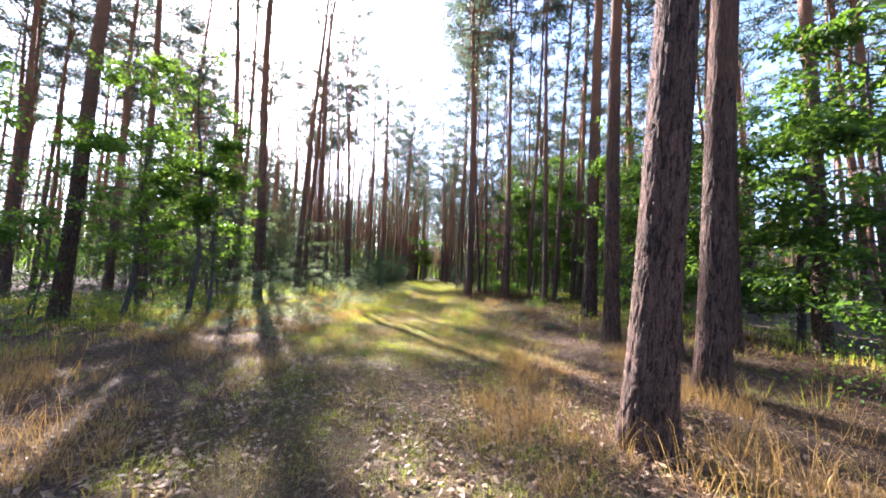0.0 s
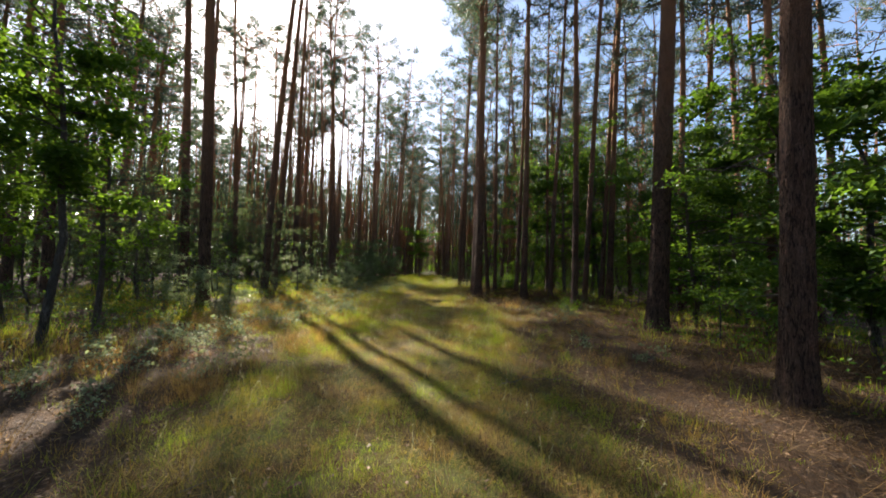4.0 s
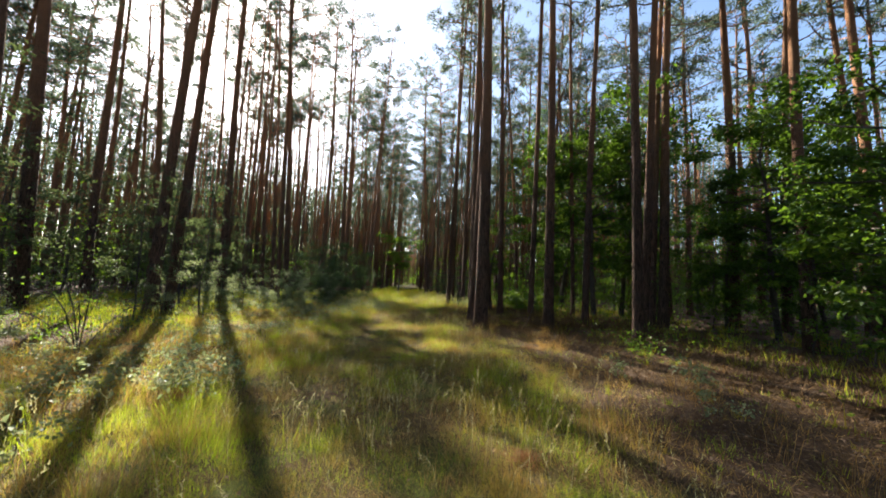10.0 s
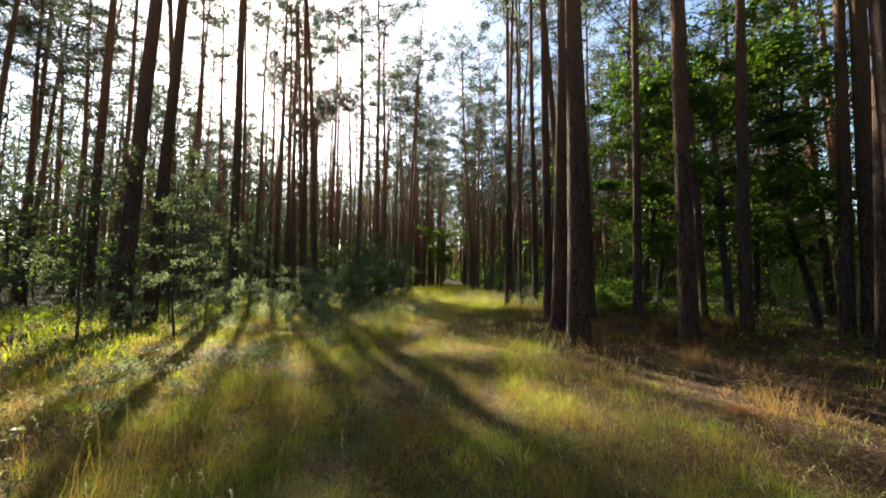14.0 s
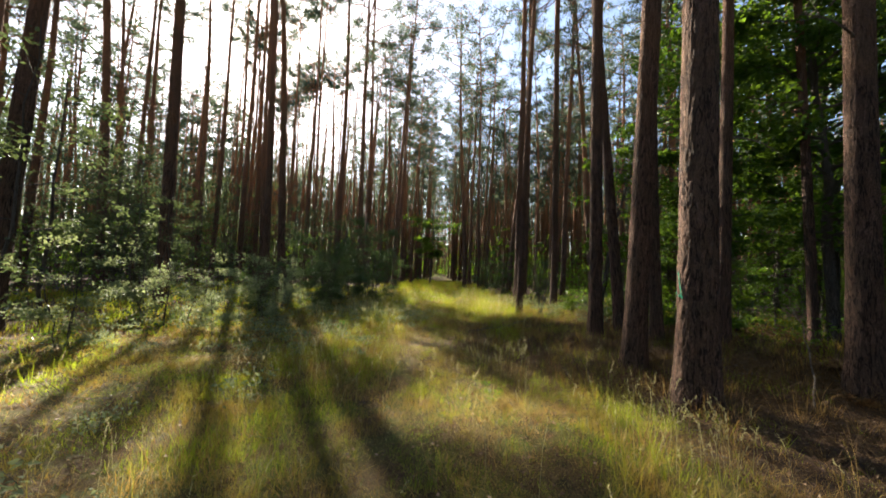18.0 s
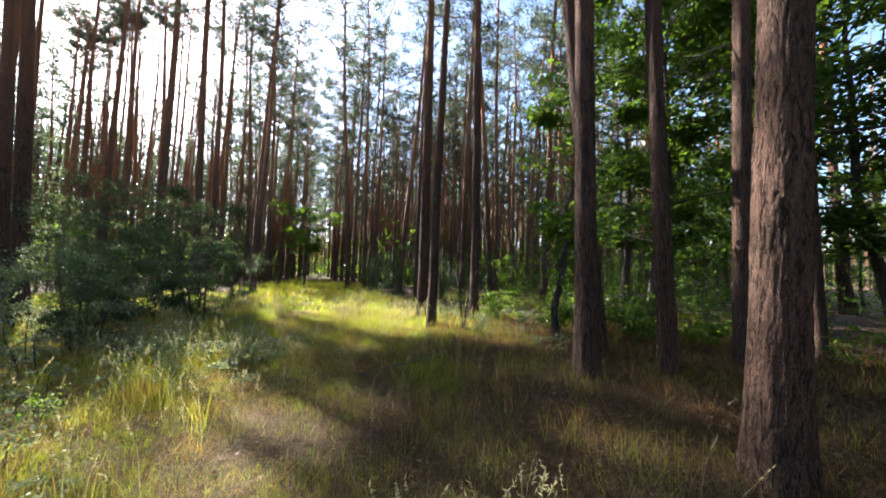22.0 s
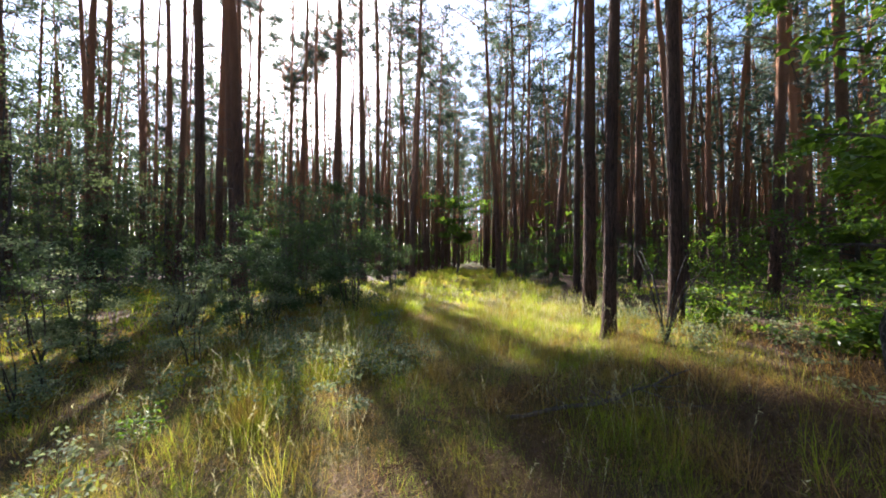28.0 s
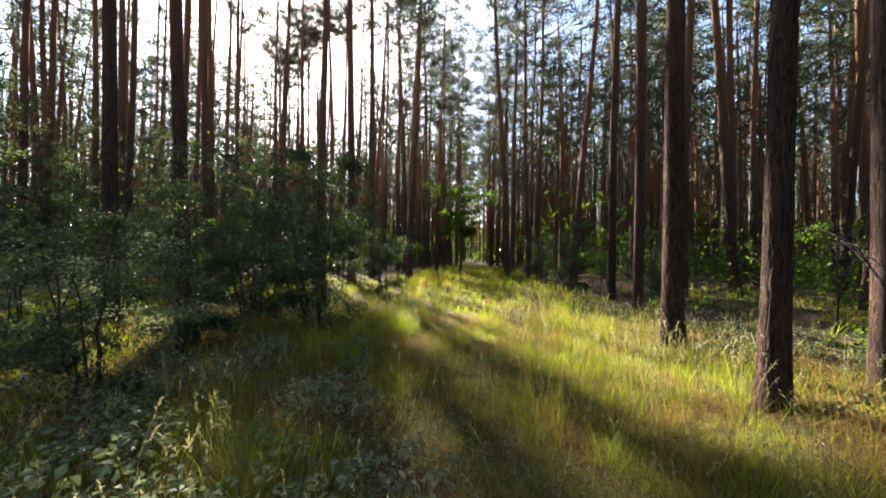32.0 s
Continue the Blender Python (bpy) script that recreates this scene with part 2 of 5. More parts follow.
def ground_material():
    m, nt, b = material("forest_floor", 0.95)
    pos = coords(nt, world_space=True)
    n1 = node(nt, "TexNoise", Scale=0.5, Detail=5.0, Roughness=0.6)
    n2 = node(nt, "TexNoise", Scale=5.0, Detail=6.0, Roughness=0.7)
    n3 = node(nt, "TexNoise", Scale=60.0, Detail=4.0, Roughness=0.7)
    v = node(nt, "TexVoronoi", Scale=34.0)
    for n in (n1, n2, n3, v):
        nt.links.new(pos, n.inputs["Vector"])
    litter = mixed(nt, ramp(nt, n3.outputs["Fac"], [(0.3, (0, 0, 0)), (0.7, (1, 1, 1))]), (0.026, 0.016, 0.009), (0.125, 0.072, 0.036))
    litter = mixed(nt, ramp(nt, v.outputs["Color"], [(0.72, (0, 0, 0)), (0.85, (0.8, 0.8, 0.8))]), litter, (0.22, 0.14, 0.085))
    litter = mixed(nt, ramp(nt, n2.outputs["Fac"], [(0.45, (0, 0, 0)), (0.65, (0.8, 0.8, 0.8))]), litter, (0.045, 0.032, 0.022))
    moss = mixed(nt, ramp(nt, n3.outputs["Fac"], [(0.3, (0, 0, 0)), (0.7, (1, 1, 1))]), (0.050, 0.060, 0.012), (0.17, 0.18, 0.035))
    straw = mixed(nt, ramp(nt, n3.outputs["Fac"], [(0.35, (0, 0, 0)), (0.65, (1, 1, 1))]), (0.035, 0.023, 0.009), (0.20, 0.13, 0.045))
    n4 = node(nt, "TexNoise", Scale=1.7, Detail=4.0, Roughness=0.65)
    nt.links.new(pos, n4.inputs["Vector"])
    moss = mixed(nt, ramp(nt, n4.outputs["Fac"], [(0.42, (0, 0, 0)), (0.56, (1, 1, 1))]), moss, straw)
    moss = mixed(nt, ramp(nt, n2.outputs["Fac"], [(0.50, (0, 0, 0)), (0.66, (0.85, 0.85, 0.85))]), moss, (0.040, 0.034, 0.012))
    att = nt.nodes.new("ShaderNodeAttribute")
    att.attribute_name = "grassy"
    soft = nt.nodes.new("ShaderNodeMath")
    soft.operation = "MULTIPLY_ADD"
    nt.links.new(n2.outputs["Fac"], soft.inputs[0])
    soft.inputs[1].default_value = 0.9
    soft2 = nt.nodes.new("ShaderNodeMath")
    soft2.operation = "SUBTRACT"
    nt.links.new(att.outputs["Fac"], soft.inputs[2])
    nt.links.new(soft.outputs[0], soft2.inputs[0])
    soft2.inputs[1].default_value = 0.45
    nt.links.new(mixed(nt, ramp(nt, soft2.outputs[0], [(0.25, (0, 0, 0)), (0.75, (1, 1, 1))]), litter, moss), b.inputs["Base Color"])
    bumped(nt, b, mixed(nt, 0.6, n2.outputs["Color"], n3.outputs["Color"]), 1.0, 0.09)
    return m


M_GROUND = ground_material()
M_WOODS, ntw, bw = material("distant_woods", 0.95)
tw = node(ntw, "TexNoise", Scale=0.6, Detail=6.0, Roughness=0.75)
ntw.links.new(coords(ntw, (1, 1, 0.5), True), tw.inputs["Vector"])
ntw.links.new(ramp(ntw, tw.outputs["Fac"], [(0.35, (0.02, 0.03, 0.015)), (0.55, (0.07, 0.09, 0.035)), (0.7, (0.13, 0.12, 0.06))]), bw.inputs["Base Color"])
M_PAINT, ntp, bp = material("green_spray_paint", 0.6)
tp = node(ntp, "TexNoise", Scale=40.0, Detail=3.0)
ntp.links.new(coords(ntp), tp.inputs["Vector"])
ntp.links.new(mixed(ntp, tp.outputs["Fac"], (0.0, 0.055, 0.030), (0.006, 0.20, 0.105)), bp.inputs["Base Color"])

# ---- tools ----
rng = np.random.default_rng(7)


def mesh_of(name, verts, faces, mats, face_mats=None, smooth=False):
    """One mesh from an array of places and one array of triangles or quads (or a list of both kinds)."""
    me = bpy.data.meshes.new(name)
    groups = [np.asarray(f, dtype=np.int32) for f in (faces if isinstance(faces, list) else [faces]) if len(f)]
    verts = np.asarray(verts, dtype=np.float32)
    me.vertices.add(len(verts))
    me.vertices.foreach_set("co", verts.ravel())
    loops = np.concatenate([g.ravel() for g in groups])
    sizes = np.concatenate([np.full(len(g), g.shape[1], dtype=np.int32) for g in groups])
    starts = np.concatenate([[0], np.cumsum(sizes)[:-1]]).astype(np.int32)
    me.loops.add(len(loops))
    me.loops.foreach_set("vertex_index", loops)
    me.polygons.add(len(sizes))
    me.polygons.foreach_set("loop_start", starts)
    for m in mats:
        me.materials.append(m)
    if face_mats is not None:
        me.polygons.foreach_set("material_index", np.asarray(face_mats, dtype=np.int32))
    me.polygons.foreach_set("use_smooth", np.full(len(sizes), smooth))
    me.update(calc_edges=True)
    me.validate()
    return me


def part(name, me, parent, label=""):
    ob = new(name, me)
    ob.parent = parent
    return tagged(ob, label)


def thing(name, label, category, group="", kind=""):
    ob = new(name)
    ob.empty_display_size = 0.2
    return tagged(ob, label, category, group, kind)


class Soup:
    """Collects pieces of one mesh."""

    def __init__(self):
        self.v, self.t, self.q, self.tm, self.qm, self.n = [], [], [], [], [], 0

    def add(self, verts, tris=(), quads=(), mat=0):
        verts = np.asarray(verts, dtype=np.float32).reshape(-1, 3)
        if len(tris):
            self.t.append(np.asarray(tris).reshape(-1, 3) + self.n)
            self.tm.append(np.full(len(self.t[-1]), mat))
        if len(quads):
            self.q.append(np.asarray(quads).reshape(-1, 4) + self.n)
            self.qm.append(np.full(len(self.q[-1]), mat))
        self.v.append(verts)
        self.n += len(verts)

    def mesh(self, name, mats, smooth=False):
        faces = [np.concatenate(f) for f in (self.t, self.q) if f]
        fm = np.concatenate(self.tm + self.qm)
        return mesh_of(name, np.concatenate(self.v), faces, mats, fm, smooth)


def tube(points, radii, sides, twist=0.0):
    """A tapered tube along points: places and quads."""
    p, r = np.asarray(points, float), np.asarray(radii, float)
    d = np.gradient(p, axis=0)
    d /= np.linalg.norm(d, axis=1)[:, None] + 1e-9
    ref = np.where(np.abs(d[:, 2:3]) > 0.8, [[1.0, 0, 0]], [[0, 0, 1.0]])
    a = np.cross(d, ref)
    a /= np.linalg.norm(a, axis=1)[:, None] + 1e-9
    b = np.cross(d, a)
    ang = np.arange(sides) / sides * 2 * np.pi + twist
    ring = p[:, None] + r[:, None, None] * (np.cos(ang)[None, :, None] * a[:, None] + np.sin(ang)[None, :, None] * b[:, None])
    i, j = np.meshgrid(np.arange(len(p) - 1), np.arange(sides), indexing="ij")
    k = (j + 1) % sides
    quads = np.stack([i * sides + j, i * sides + k, (i + 1) * sides + k, (i + 1) * sides + j], -1).reshape(-1, 4)
    return ring.reshape(-1, 3), quads


def unit(v):
    return v / (np.linalg.norm(v, axis=-1, keepdims=True) + 1e-9)


def rise(x, y):
    """Height of the ground, gently uneven."""
    x, y = np.asarray(x, float), np.asarray(y, float)
    h = 0.030 * np.sin(x * 0.9 + 0.4 * y) + 0.022 * np.sin(1.7 * y - 0.8 * x + 1) + 0.018 * np.sin(3.1 * x + 2.3 * y)
    rut = np.exp(-((x - lane(y) - 0.75) / 0.22) ** 2) + np.exp(-((x - lane(y) + 0.75) / 0.22) ** 2)
    swell = np.clip((x - 0.2) / 1.4, 0, 1) * np.clip((9.5 - x) / 3, 0, 1) * np.clip((y - 19.6) / 1.8, 0, 1) * np.clip((31 - y) / 4, 0, 1)
    dip = np.clip((-5 - x) / 4, 0, 1) * np.clip((20 - y) / 4, 0, 1)
    return h - 0.03 * rut - 0.04 - 0.24 * dip * dip * (3 - 2 * dip) + 0.25 * swell * swell * (3 - 2 * swell)


def lane(y):
    """The middle of the grassy lane."""
    return -0.7 - 0.018 * np.asarray(y, float)


def grassy(x, y):
    """How grassy the ground is, 0 to 1."""
    x, y = np.asarray(x, float), np.asarray(y, float)
    off = x - lane(y)
    wide_r = np.interp(y, [-8, 0, 8, 14, 18, 21, 22.5, 24.5, 27, 30, 60], [0.8, 1.6, 2.6, 3.0, 2.6, 1.5, 0.9, 2.6, 3.8, 4.0, 4.0])
    wide_l = np.interp(y, [-8, 0, 8, 12, 15, 19, 24, 30, 60], [1.4, 1.6, 2.2, 4.6, 6.6, 7.6, 7.6, 6.0, 4.0])
    wide = np.where(off > 0, wide_r, wide_l)
    g = 1 / (1 + np.exp(np.clip((np.abs(off) - wide) * 2.2, -30, 30)))
    patch = 0.5 + 0.5 * np.sin(1.1 * x + 0.7 * y) * np.sin(0.6 * y - 0.9 * x + 2)
    return g * (0.55 + 0.45 * patch) * np.interp(y, [-4, 0, 3.5, 5.5], [0.25, 0.4, 0.7, 1.0]) * (1 - 0.55 * np.exp(-((y - 23.2) / 1.6) ** 2 - ((x + 0.2) / 1.8) ** 2))


# ---- ground ----
def build_ground():
    near = np.arange(-26, 26.01, 0.4)
    far = np.array([30, 36, 45, 60, 90, 150, 300, 700])
    xs = np.concatenate([-far[::-1], near, far])
    ys = np.concatenate([-far[::-1], np.arange(-26, 60.01, 0.4), far[far > 60] + 5])
    gx, gy = np.meshgrid(xs, ys, indexing="ij")
    gz = rise(gx, gy) * (np.hypot(gx, gy - 15) < 70)
    n, m = gx.shape
    i, j = np.meshgrid(np.arange(n - 1), np.arange(m - 1), indexing="ij")
    q = np.stack([i * m + j, (i + 1) * m + j, (i + 1) * m + j + 1, i * m + j + 1], -1).reshape(-1, 4)
    me = mesh_of("ground", np.stack([gx, gy, gz], -1).reshape(-1, 3), q, [M_GROUND], smooth=True)
    at = me.attributes.new("grassy", "FLOAT", "POINT")
    at.data.foreach_set("value", grassy(gx, gy).astype(np.float32).ravel())
    tagged(new("ground", me), "forest floor of needles, dry leaves and moss with a grassy lane", "ground", kind="structure")


build_ground()

# ---- pines ----
H0, R0 = 23.0, 0.20                    # height and foot radius of a pattern tree


def trunk_line(seed, rows):
    """The middle line and radius of a pattern trunk."""
    r = np.random.default_rng(seed)
    z = np.asarray(rows, float)
    u = z / H0
    bend = r.uniform(0.1, 0.45, 2)
    ph = r.uniform(0, 6.28, 4)
    x = bend[0] * (np.sin(2.6 * u + ph[0]) - np.sin(ph[0])) * u + 0.10 * np.sin(9 * u + ph[2]) * u
    y = bend[1] * (np.sin(2.2 * u + ph[1]) - np.sin(ph[1])) * u + 0.10 * np.sin(8 * u + ph[3]) * u
    rad = R0 * (1 - 0.72 * u) ** 0.9 * (1 + 0.28 * np.exp(-z / 0.42))
    rad[u > 0.93] *= (1.0 - u[u > 0.93]) / 0.07 * 0.8 + 0.2
    return np.stack([x, y, z], 1), rad


def lattice(u, v, seed, n):
    """Smooth noise over an angle that closes after n steps and a height, 0 to 1."""
    iu, iv = np.floor(u).astype(int), np.floor(v).astype(int)
    fu, fv = u - iu, v - iv
    fu, fv = fu * fu * (3 - 2 * fu), fv * fv * (3 - 2 * fv)

    def at(a, b):
        h = np.sin((a % n) * 127.1 + b * 311.7 + seed * 17.3) * 43758.5453
        return h - np.floor(h)

    low = at(iu, iv) * (1 - fu) + at(iu + 1, iv) * fu
    top = at(iu, iv + 1) * (1 - fu) + at(iu + 1, iv + 1) * fu
    return low * (1 - fv) + top * fv


def plates(theta, z, seed, n, ch):
    """Flaky plates over angle and height: how high each stands, and how near its edge is."""
    u, v = theta / (2 * np.pi) * n, z / ch
    iu, iv = np.floor(u).astype(int), np.floor(v).astype(int)
    d1, d2, tone, slope = np.full(u.shape, 9.0), np.full(u.shape, 9.0), np.zeros(u.shape), np.zeros(u.shape)
    for du in (-1, 0, 1):
        for dv in (-1, 0, 1):
            cu, cv = iu + du, iv + dv
            h = np.sin((cu % n) * 127.1 + cv * 311.7 + seed * 17.3) * 43758.5453
            h2 = np.sin((cu % n) * 269.5 + cv * 183.3 + seed * 7.1) * 24634.6345
            ju, jv = cu + (h - np.floor(h)), cv + (h2 - np.floor(h2))
            d = np.hypot(u - ju, v - jv)
            tone = np.where(d < d1, h - np.floor(h), tone)
            slope = np.where(d < d1, (u - ju) * (h2 - np.floor(h2) - 0.5) * 2 - (v - jv) * 0.5, slope)
            d2 = np.where(d < d1, d1, np.minimum(d2, d))
            d1 = np.minimum(d, d1)
    edge = np.clip((d2 - d1) / 0.22, 0, 1)
    return 0.45 + 0.55 * tone + 0.35 * slope, edge * edge * (3 - 2 * edge)


def bark_relief(seed, tt, zz):
    """The trunk's radius, relative to its mean, over angle and height."""
    w1 = lattice(tt / (2 * np.pi) * 14, zz / 0.12, seed, 14) - 0.5
    w2 = lattice(tt / (2 * np.pi) * 40, zz / 0.05, seed + 9, 40) - 0.5
    wt = tt + 0.30 * w1 + 0.10 * w2
    wz = zz + 0.16 * w2 + 0.10 * w1
    h1, e1 = plates(wt, wz, seed, 25, 0.30)
    h2, e2 = plates(wt, wz, seed + 3, 44, 0.065)
    depth = (0.42 * h1 + 0.34 * h2 * (0.5 + 0.5 * e2)) * (0.25 + 0.75 * e1) + 0.12 * lattice(tt / (2 * np.pi) * 56, zz / 0.03, seed + 5, 56)
    root = 1 + 0.06 * np.exp(-np.clip(zz, 0, 9) / 0.5) + 0.09 * np.exp(-np.clip(zz, 0, 9) / 0.2) * np.sin(tt * 5 + seed) + 0.02 * np.sin(3 * tt + zz)
    return root * (0.92 + 0.14 * depth * np.clip((9 - zz) / 4, 0.2, 1))


def trunk_mesh(seed, fine):
    if not fine:
        rows = np.concatenate([[-0.35, 0.05, 0.2, 0.45, 0.9], np.linspace(2.0, H0, 13)])
        line, rad = trunk_line(seed, rows)
        v, q = tube(line, rad, 11)
        r = np.random.default_rng(seed)
        v[:, :2] += r.normal(0, 0.006, (len(v), 2))
        return mesh_of("trunk", v, q, [M_BARK], smooth=True)
    low = np.concatenate([np.arange(-0.15, 2.5, 0.021), np.arange(2.5, 5.2, 0.05)])
    rows = np.concatenate([low, np.linspace(5.4, H0, 16)])
    line, rad = trunk_line(seed, rows)
    sides = 112
    th = np.arange(sides) / sides * 2 * np.pi
    tt, zz = np.meshgrid(th, rows)
    rr = rad[:, None] * bark_relief(seed, tt, zz)
    v = line[:, None] + rr[..., None] * np.stack([np.cos(tt), np.sin(tt), 0 * tt], -1)
    i, j = np.meshgrid(np.arange(len(rows) - 1), np.arange(sides), indexing="ij")
    k = (j + 1) % sides
    q = np.stack([i * sides + j, i * sides + k, (i + 1) * sides + k, (i + 1) * sides + j], -1).reshape(-1, 4)
    return mesh_of("trunk", v.reshape(-1, 3), q, [M_BARK], smooth=True)


def tufts(centers, r, size, per, rad, flat=0.5):
    """Pads of needles: long thin triangles packed round each centre, thinner towards the rim."""
    n = len(centers) * per
    rad = np.repeat(np.broadcast_to(np.asarray(rad, float), len(centers)), per)[:, None]
    off = unit(r.normal(0, 1, (n, 3))) * (r.uniform(0, 1, (n, 1)) ** 0.5) * [1, 1, flat]
    c = np.repeat(centers, per, axis=0) + off * rad
    d = unit(off * [1, 1, 1.2] + r.normal(0, 0.55, (n, 3)) + [0, 0, 0.25])
    side = unit(np.cross(d, r.normal(0, 1, (n, 3))))
    ln = size * r.uniform(0.55, 1.15, (n, 1))
    w = ln * r.uniform(0.15, 0.27, (n, 1))
    return np.stack([c - side * w * 0.5, c + side * w * 0.5, c + d * ln], 1).reshape(-1, 3), np.arange(n * 3).reshape(-1, 3)


def crown_mesh(seed, limbs=22, pads=3.2, per=54, size=0.30, low=0.50):
    """Crooked limbs that carry flat pads of needles, with sky between the pads."""
    r = np.random.default_rng(seed + 50)
    s = Soup()
    base = low + r.uniform(-0.04, 0.06)
    for k in range(limbs):
        u = base + (0.985 - base) * ((k + r.uniform(0, 0.8)) / limbs) ** 0.85
        p0 = trunk_line(seed, [u * H0])[0][0]
        az = k * 2.4 + r.uniform(-0.5, 0.5)
        reach = (0.8 + 2.7 * np.sin(np.pi * min(1, (1.02 - u) / (1.02 - base)) ** 0.75)) * r.uniform(0.5, 1.2)
        up = r.uniform(-0.05, 0.55) + 0.8 * max(0, u - 0.85) * 4
        w = np.linspace(0, 1, 6)[:, None]
        line = p0 + w * reach * [np.cos(az), np.sin(az), up] + w ** 2 * [0, 0, 0.35 * reach * r.uniform(-0.4, 0.9)]
        line[1:-1] += r.normal(0, 0.09, (4, 3))
        v, q = tube(line, np.linspace(0.050, 0.012, 6) * (0.5 + 0.25 * reach), 4)
        s.add(v, quads=q, mat=0)
        m = max(1, int(pads * reach / 2.0 + r.uniform(0, 1)))
        t = r.uniform(0.42, 1.08, m)
        at = np.stack([np.interp(t * 5, np.arange(6), line[:, a]) for a in range(3)], 1)
        at += r.normal(0, 0.10 + 0.10 * reach, (m, 3)) * [1, 1, 0.4] + [0, 0, 0.10]
        v, f = tufts(at, r, size, per, r.uniform(0.28, 0.66, m))
        s.add(v, tris=f, mat=1)
        for a in at:
            b = line[2 + int(r.integers(0, 3))]
            v, q = tube([b, (a + b) / 2 + r.normal(0, 0.05, 3), a], [0.014, 0.010, 0.005], 3)
            s.add(v, quads=q, mat=0)
    return s.mesh("crown", [M_BARK, M_NEEDLE])


def dead_branch_mesh(seed):
    r = np.random.default_rng(seed + 900)
    s = Soup()
    w = np.linspace(0, 1, 7)[:, None]
    ln = r.uniform(0.7, 1.9)
    line = w * [ln, 0, r.uniform(-0.15, 0.35)] + w ** 2 * [0, r.uniform(-0.3, 0.3), -0.25 * ln]
    v, q = tube(line, np.linspace(0.022, 0.004, 7), 5)
    s.add(v, quads=q)
    for _ in range(4):
        a = line[r.integers(2, 6)]
        e = a + np.array([r.uniform(0.1, 0.45), r.uniform(-0.35, 0.35), r.uniform(-0.12, 0.2)])
        v, q = tube([a, (a + e) / 2 + r.normal(0, 0.02, 3), e], [0.008, 0.006, 0.003], 4)
        s.add(v, quads=q)
    return s.mesh("dead_branch", [M_DEAD])


TRUNKS = [trunk_mesh(k, False) for k in range(7)]
FINE = [trunk_mesh(k, True) for k in range(4)]
CROWNS = [crown_mesh(k) for k in range(7)]
SPARE_CROWNS = [crown_mesh(k, limbs=13, pads=2.0, per=44, low=0.66) for k in range(7)]
BARE_CROWNS = [crown_mesh(k, limbs=8, pads=1.4, per=36, low=0.76) for k in range(7)]
CAP_CROWNS = [crown_mesh(k, limbs=13, pads=3.6, per=70, low=0.87) for k in range(7)]
THIN_CROWNS = [crown_mesh(k, limbs=18, pads=2.5, per=32, size=0.42, low=0.46) for k in range(7)]
DEAD = [dead_branch_mesh(k) for k in range(5)]
trees_at = []


# stretches of ground on which the sun falls between the crowns: x from and to, y from and to
LIT = [(-3.4, 0.4, 5.0, 12.0), (1.4, 3.4, 1.2, 4.6), (-4.4, -2.0, 1.0, 5.0), (-3.2, 3.2, 14.2, 19.0), (-2.8, 0.4, 19.0, 21.6), (-1.6, 2.6, 25.8, 36.0)]

SUNNY = [(-2.0, 0.0, 6.6, 10.5), (0.2, 3.4, 15.6, 18.4), (-2.2, -0.4, 19.8, 21.0), (-0.4, 1.6, 27.2, 31.5), (2.0, 2.8, 2.0, 3.6), (-3.6, -2.2, 2.2, 4.2), (-4.0, -3.2, 11.6, 12.8), (-6.4, -4.8, 19.8, 22.2), (-7.0, -6.4, 11.7, 12.8)]


def shades(x, y, zones):
    """Whether the crown of a pine at this place would stand between the sun and one of the zones."""
    d = np.linspace(22, 44, 11)
    a, b = x + 0.503 * d, y - 0.864 * d
    return any(bool(np.any((a > x0 - 1) & (a < x1 + 1) & (b > y0 - 1) & (b < y1 + 1))) for x0, x1, y0, y1 in zones)


def pine(x, y, r, lx=0.0, ly=0.0, fine=None, tall=1.0, label="tall Scots pine with scaly brown bark and a bare stem", spin=None, stubs=3, near=True, cap=False):
    k = int(rng.integers(0, 7)) if fine is None else fine
    t = thing("pine_tree", label, "tree", "pines of the forest")
    part("trunk", FINE[k] if fine is not None else TRUNKS[k], t)
    # cap marks the added shade pines; crowns over LIT and SUNNY ground are thinned
    if cap:
        crown = CAP_CROWNS[k]
    elif shades(x, y, SUNNY):
        crown = BARE_CROWNS[k]
    elif shades(x, y, LIT):
        crown = SPARE_CROWNS[k]
    else:
        crown = CROWNS[k] if near else THIN_CROWNS[k]
    part("crown", crown, t, "sparse dark green needles")
    line, rad = trunk_line(k, np.linspace(0, H0, 60))
    for n in range(stubs):
        u = rng.uniform(0.14, 0.55)
        i = int(u * 59)
        b = part("dead_branch", DEAD[int(rng.integers(0, 5))], t, "bare grey dead branch")
        b.matrix_basis = pose(*line[i], 0, float(rng.uniform(-15, 15)), float(rng.uniform(0, 360)))
    turn = float(rng.uniform(0, 360)) if spin is None else spin
    size = r / R0
    wide = size ** 0.75 if fine is None else size
    up = Vector((lx, ly, 1)).normalized()
    m = Matrix.Translation((x, y, float(rise(x, y)))) @ up.to_track_quat("Z", "Y").to_matrix().to_4x4() @ pose(0, 0, 0, 0, 0, turn)
    hz = tall * float(rng.uniform(1.02, 1.18))
    t.matrix_basis = m @ Matrix.Diagonal((size, size, hz, 1))
    for c in t.children:
        if c.name.startswith("crown"):
            c.matrix_basis = Matrix.Diagonal((1 / size ** 0.7, 1 / size ** 0.7, 1, 1))
    trees_at.append((x, y))
    return t


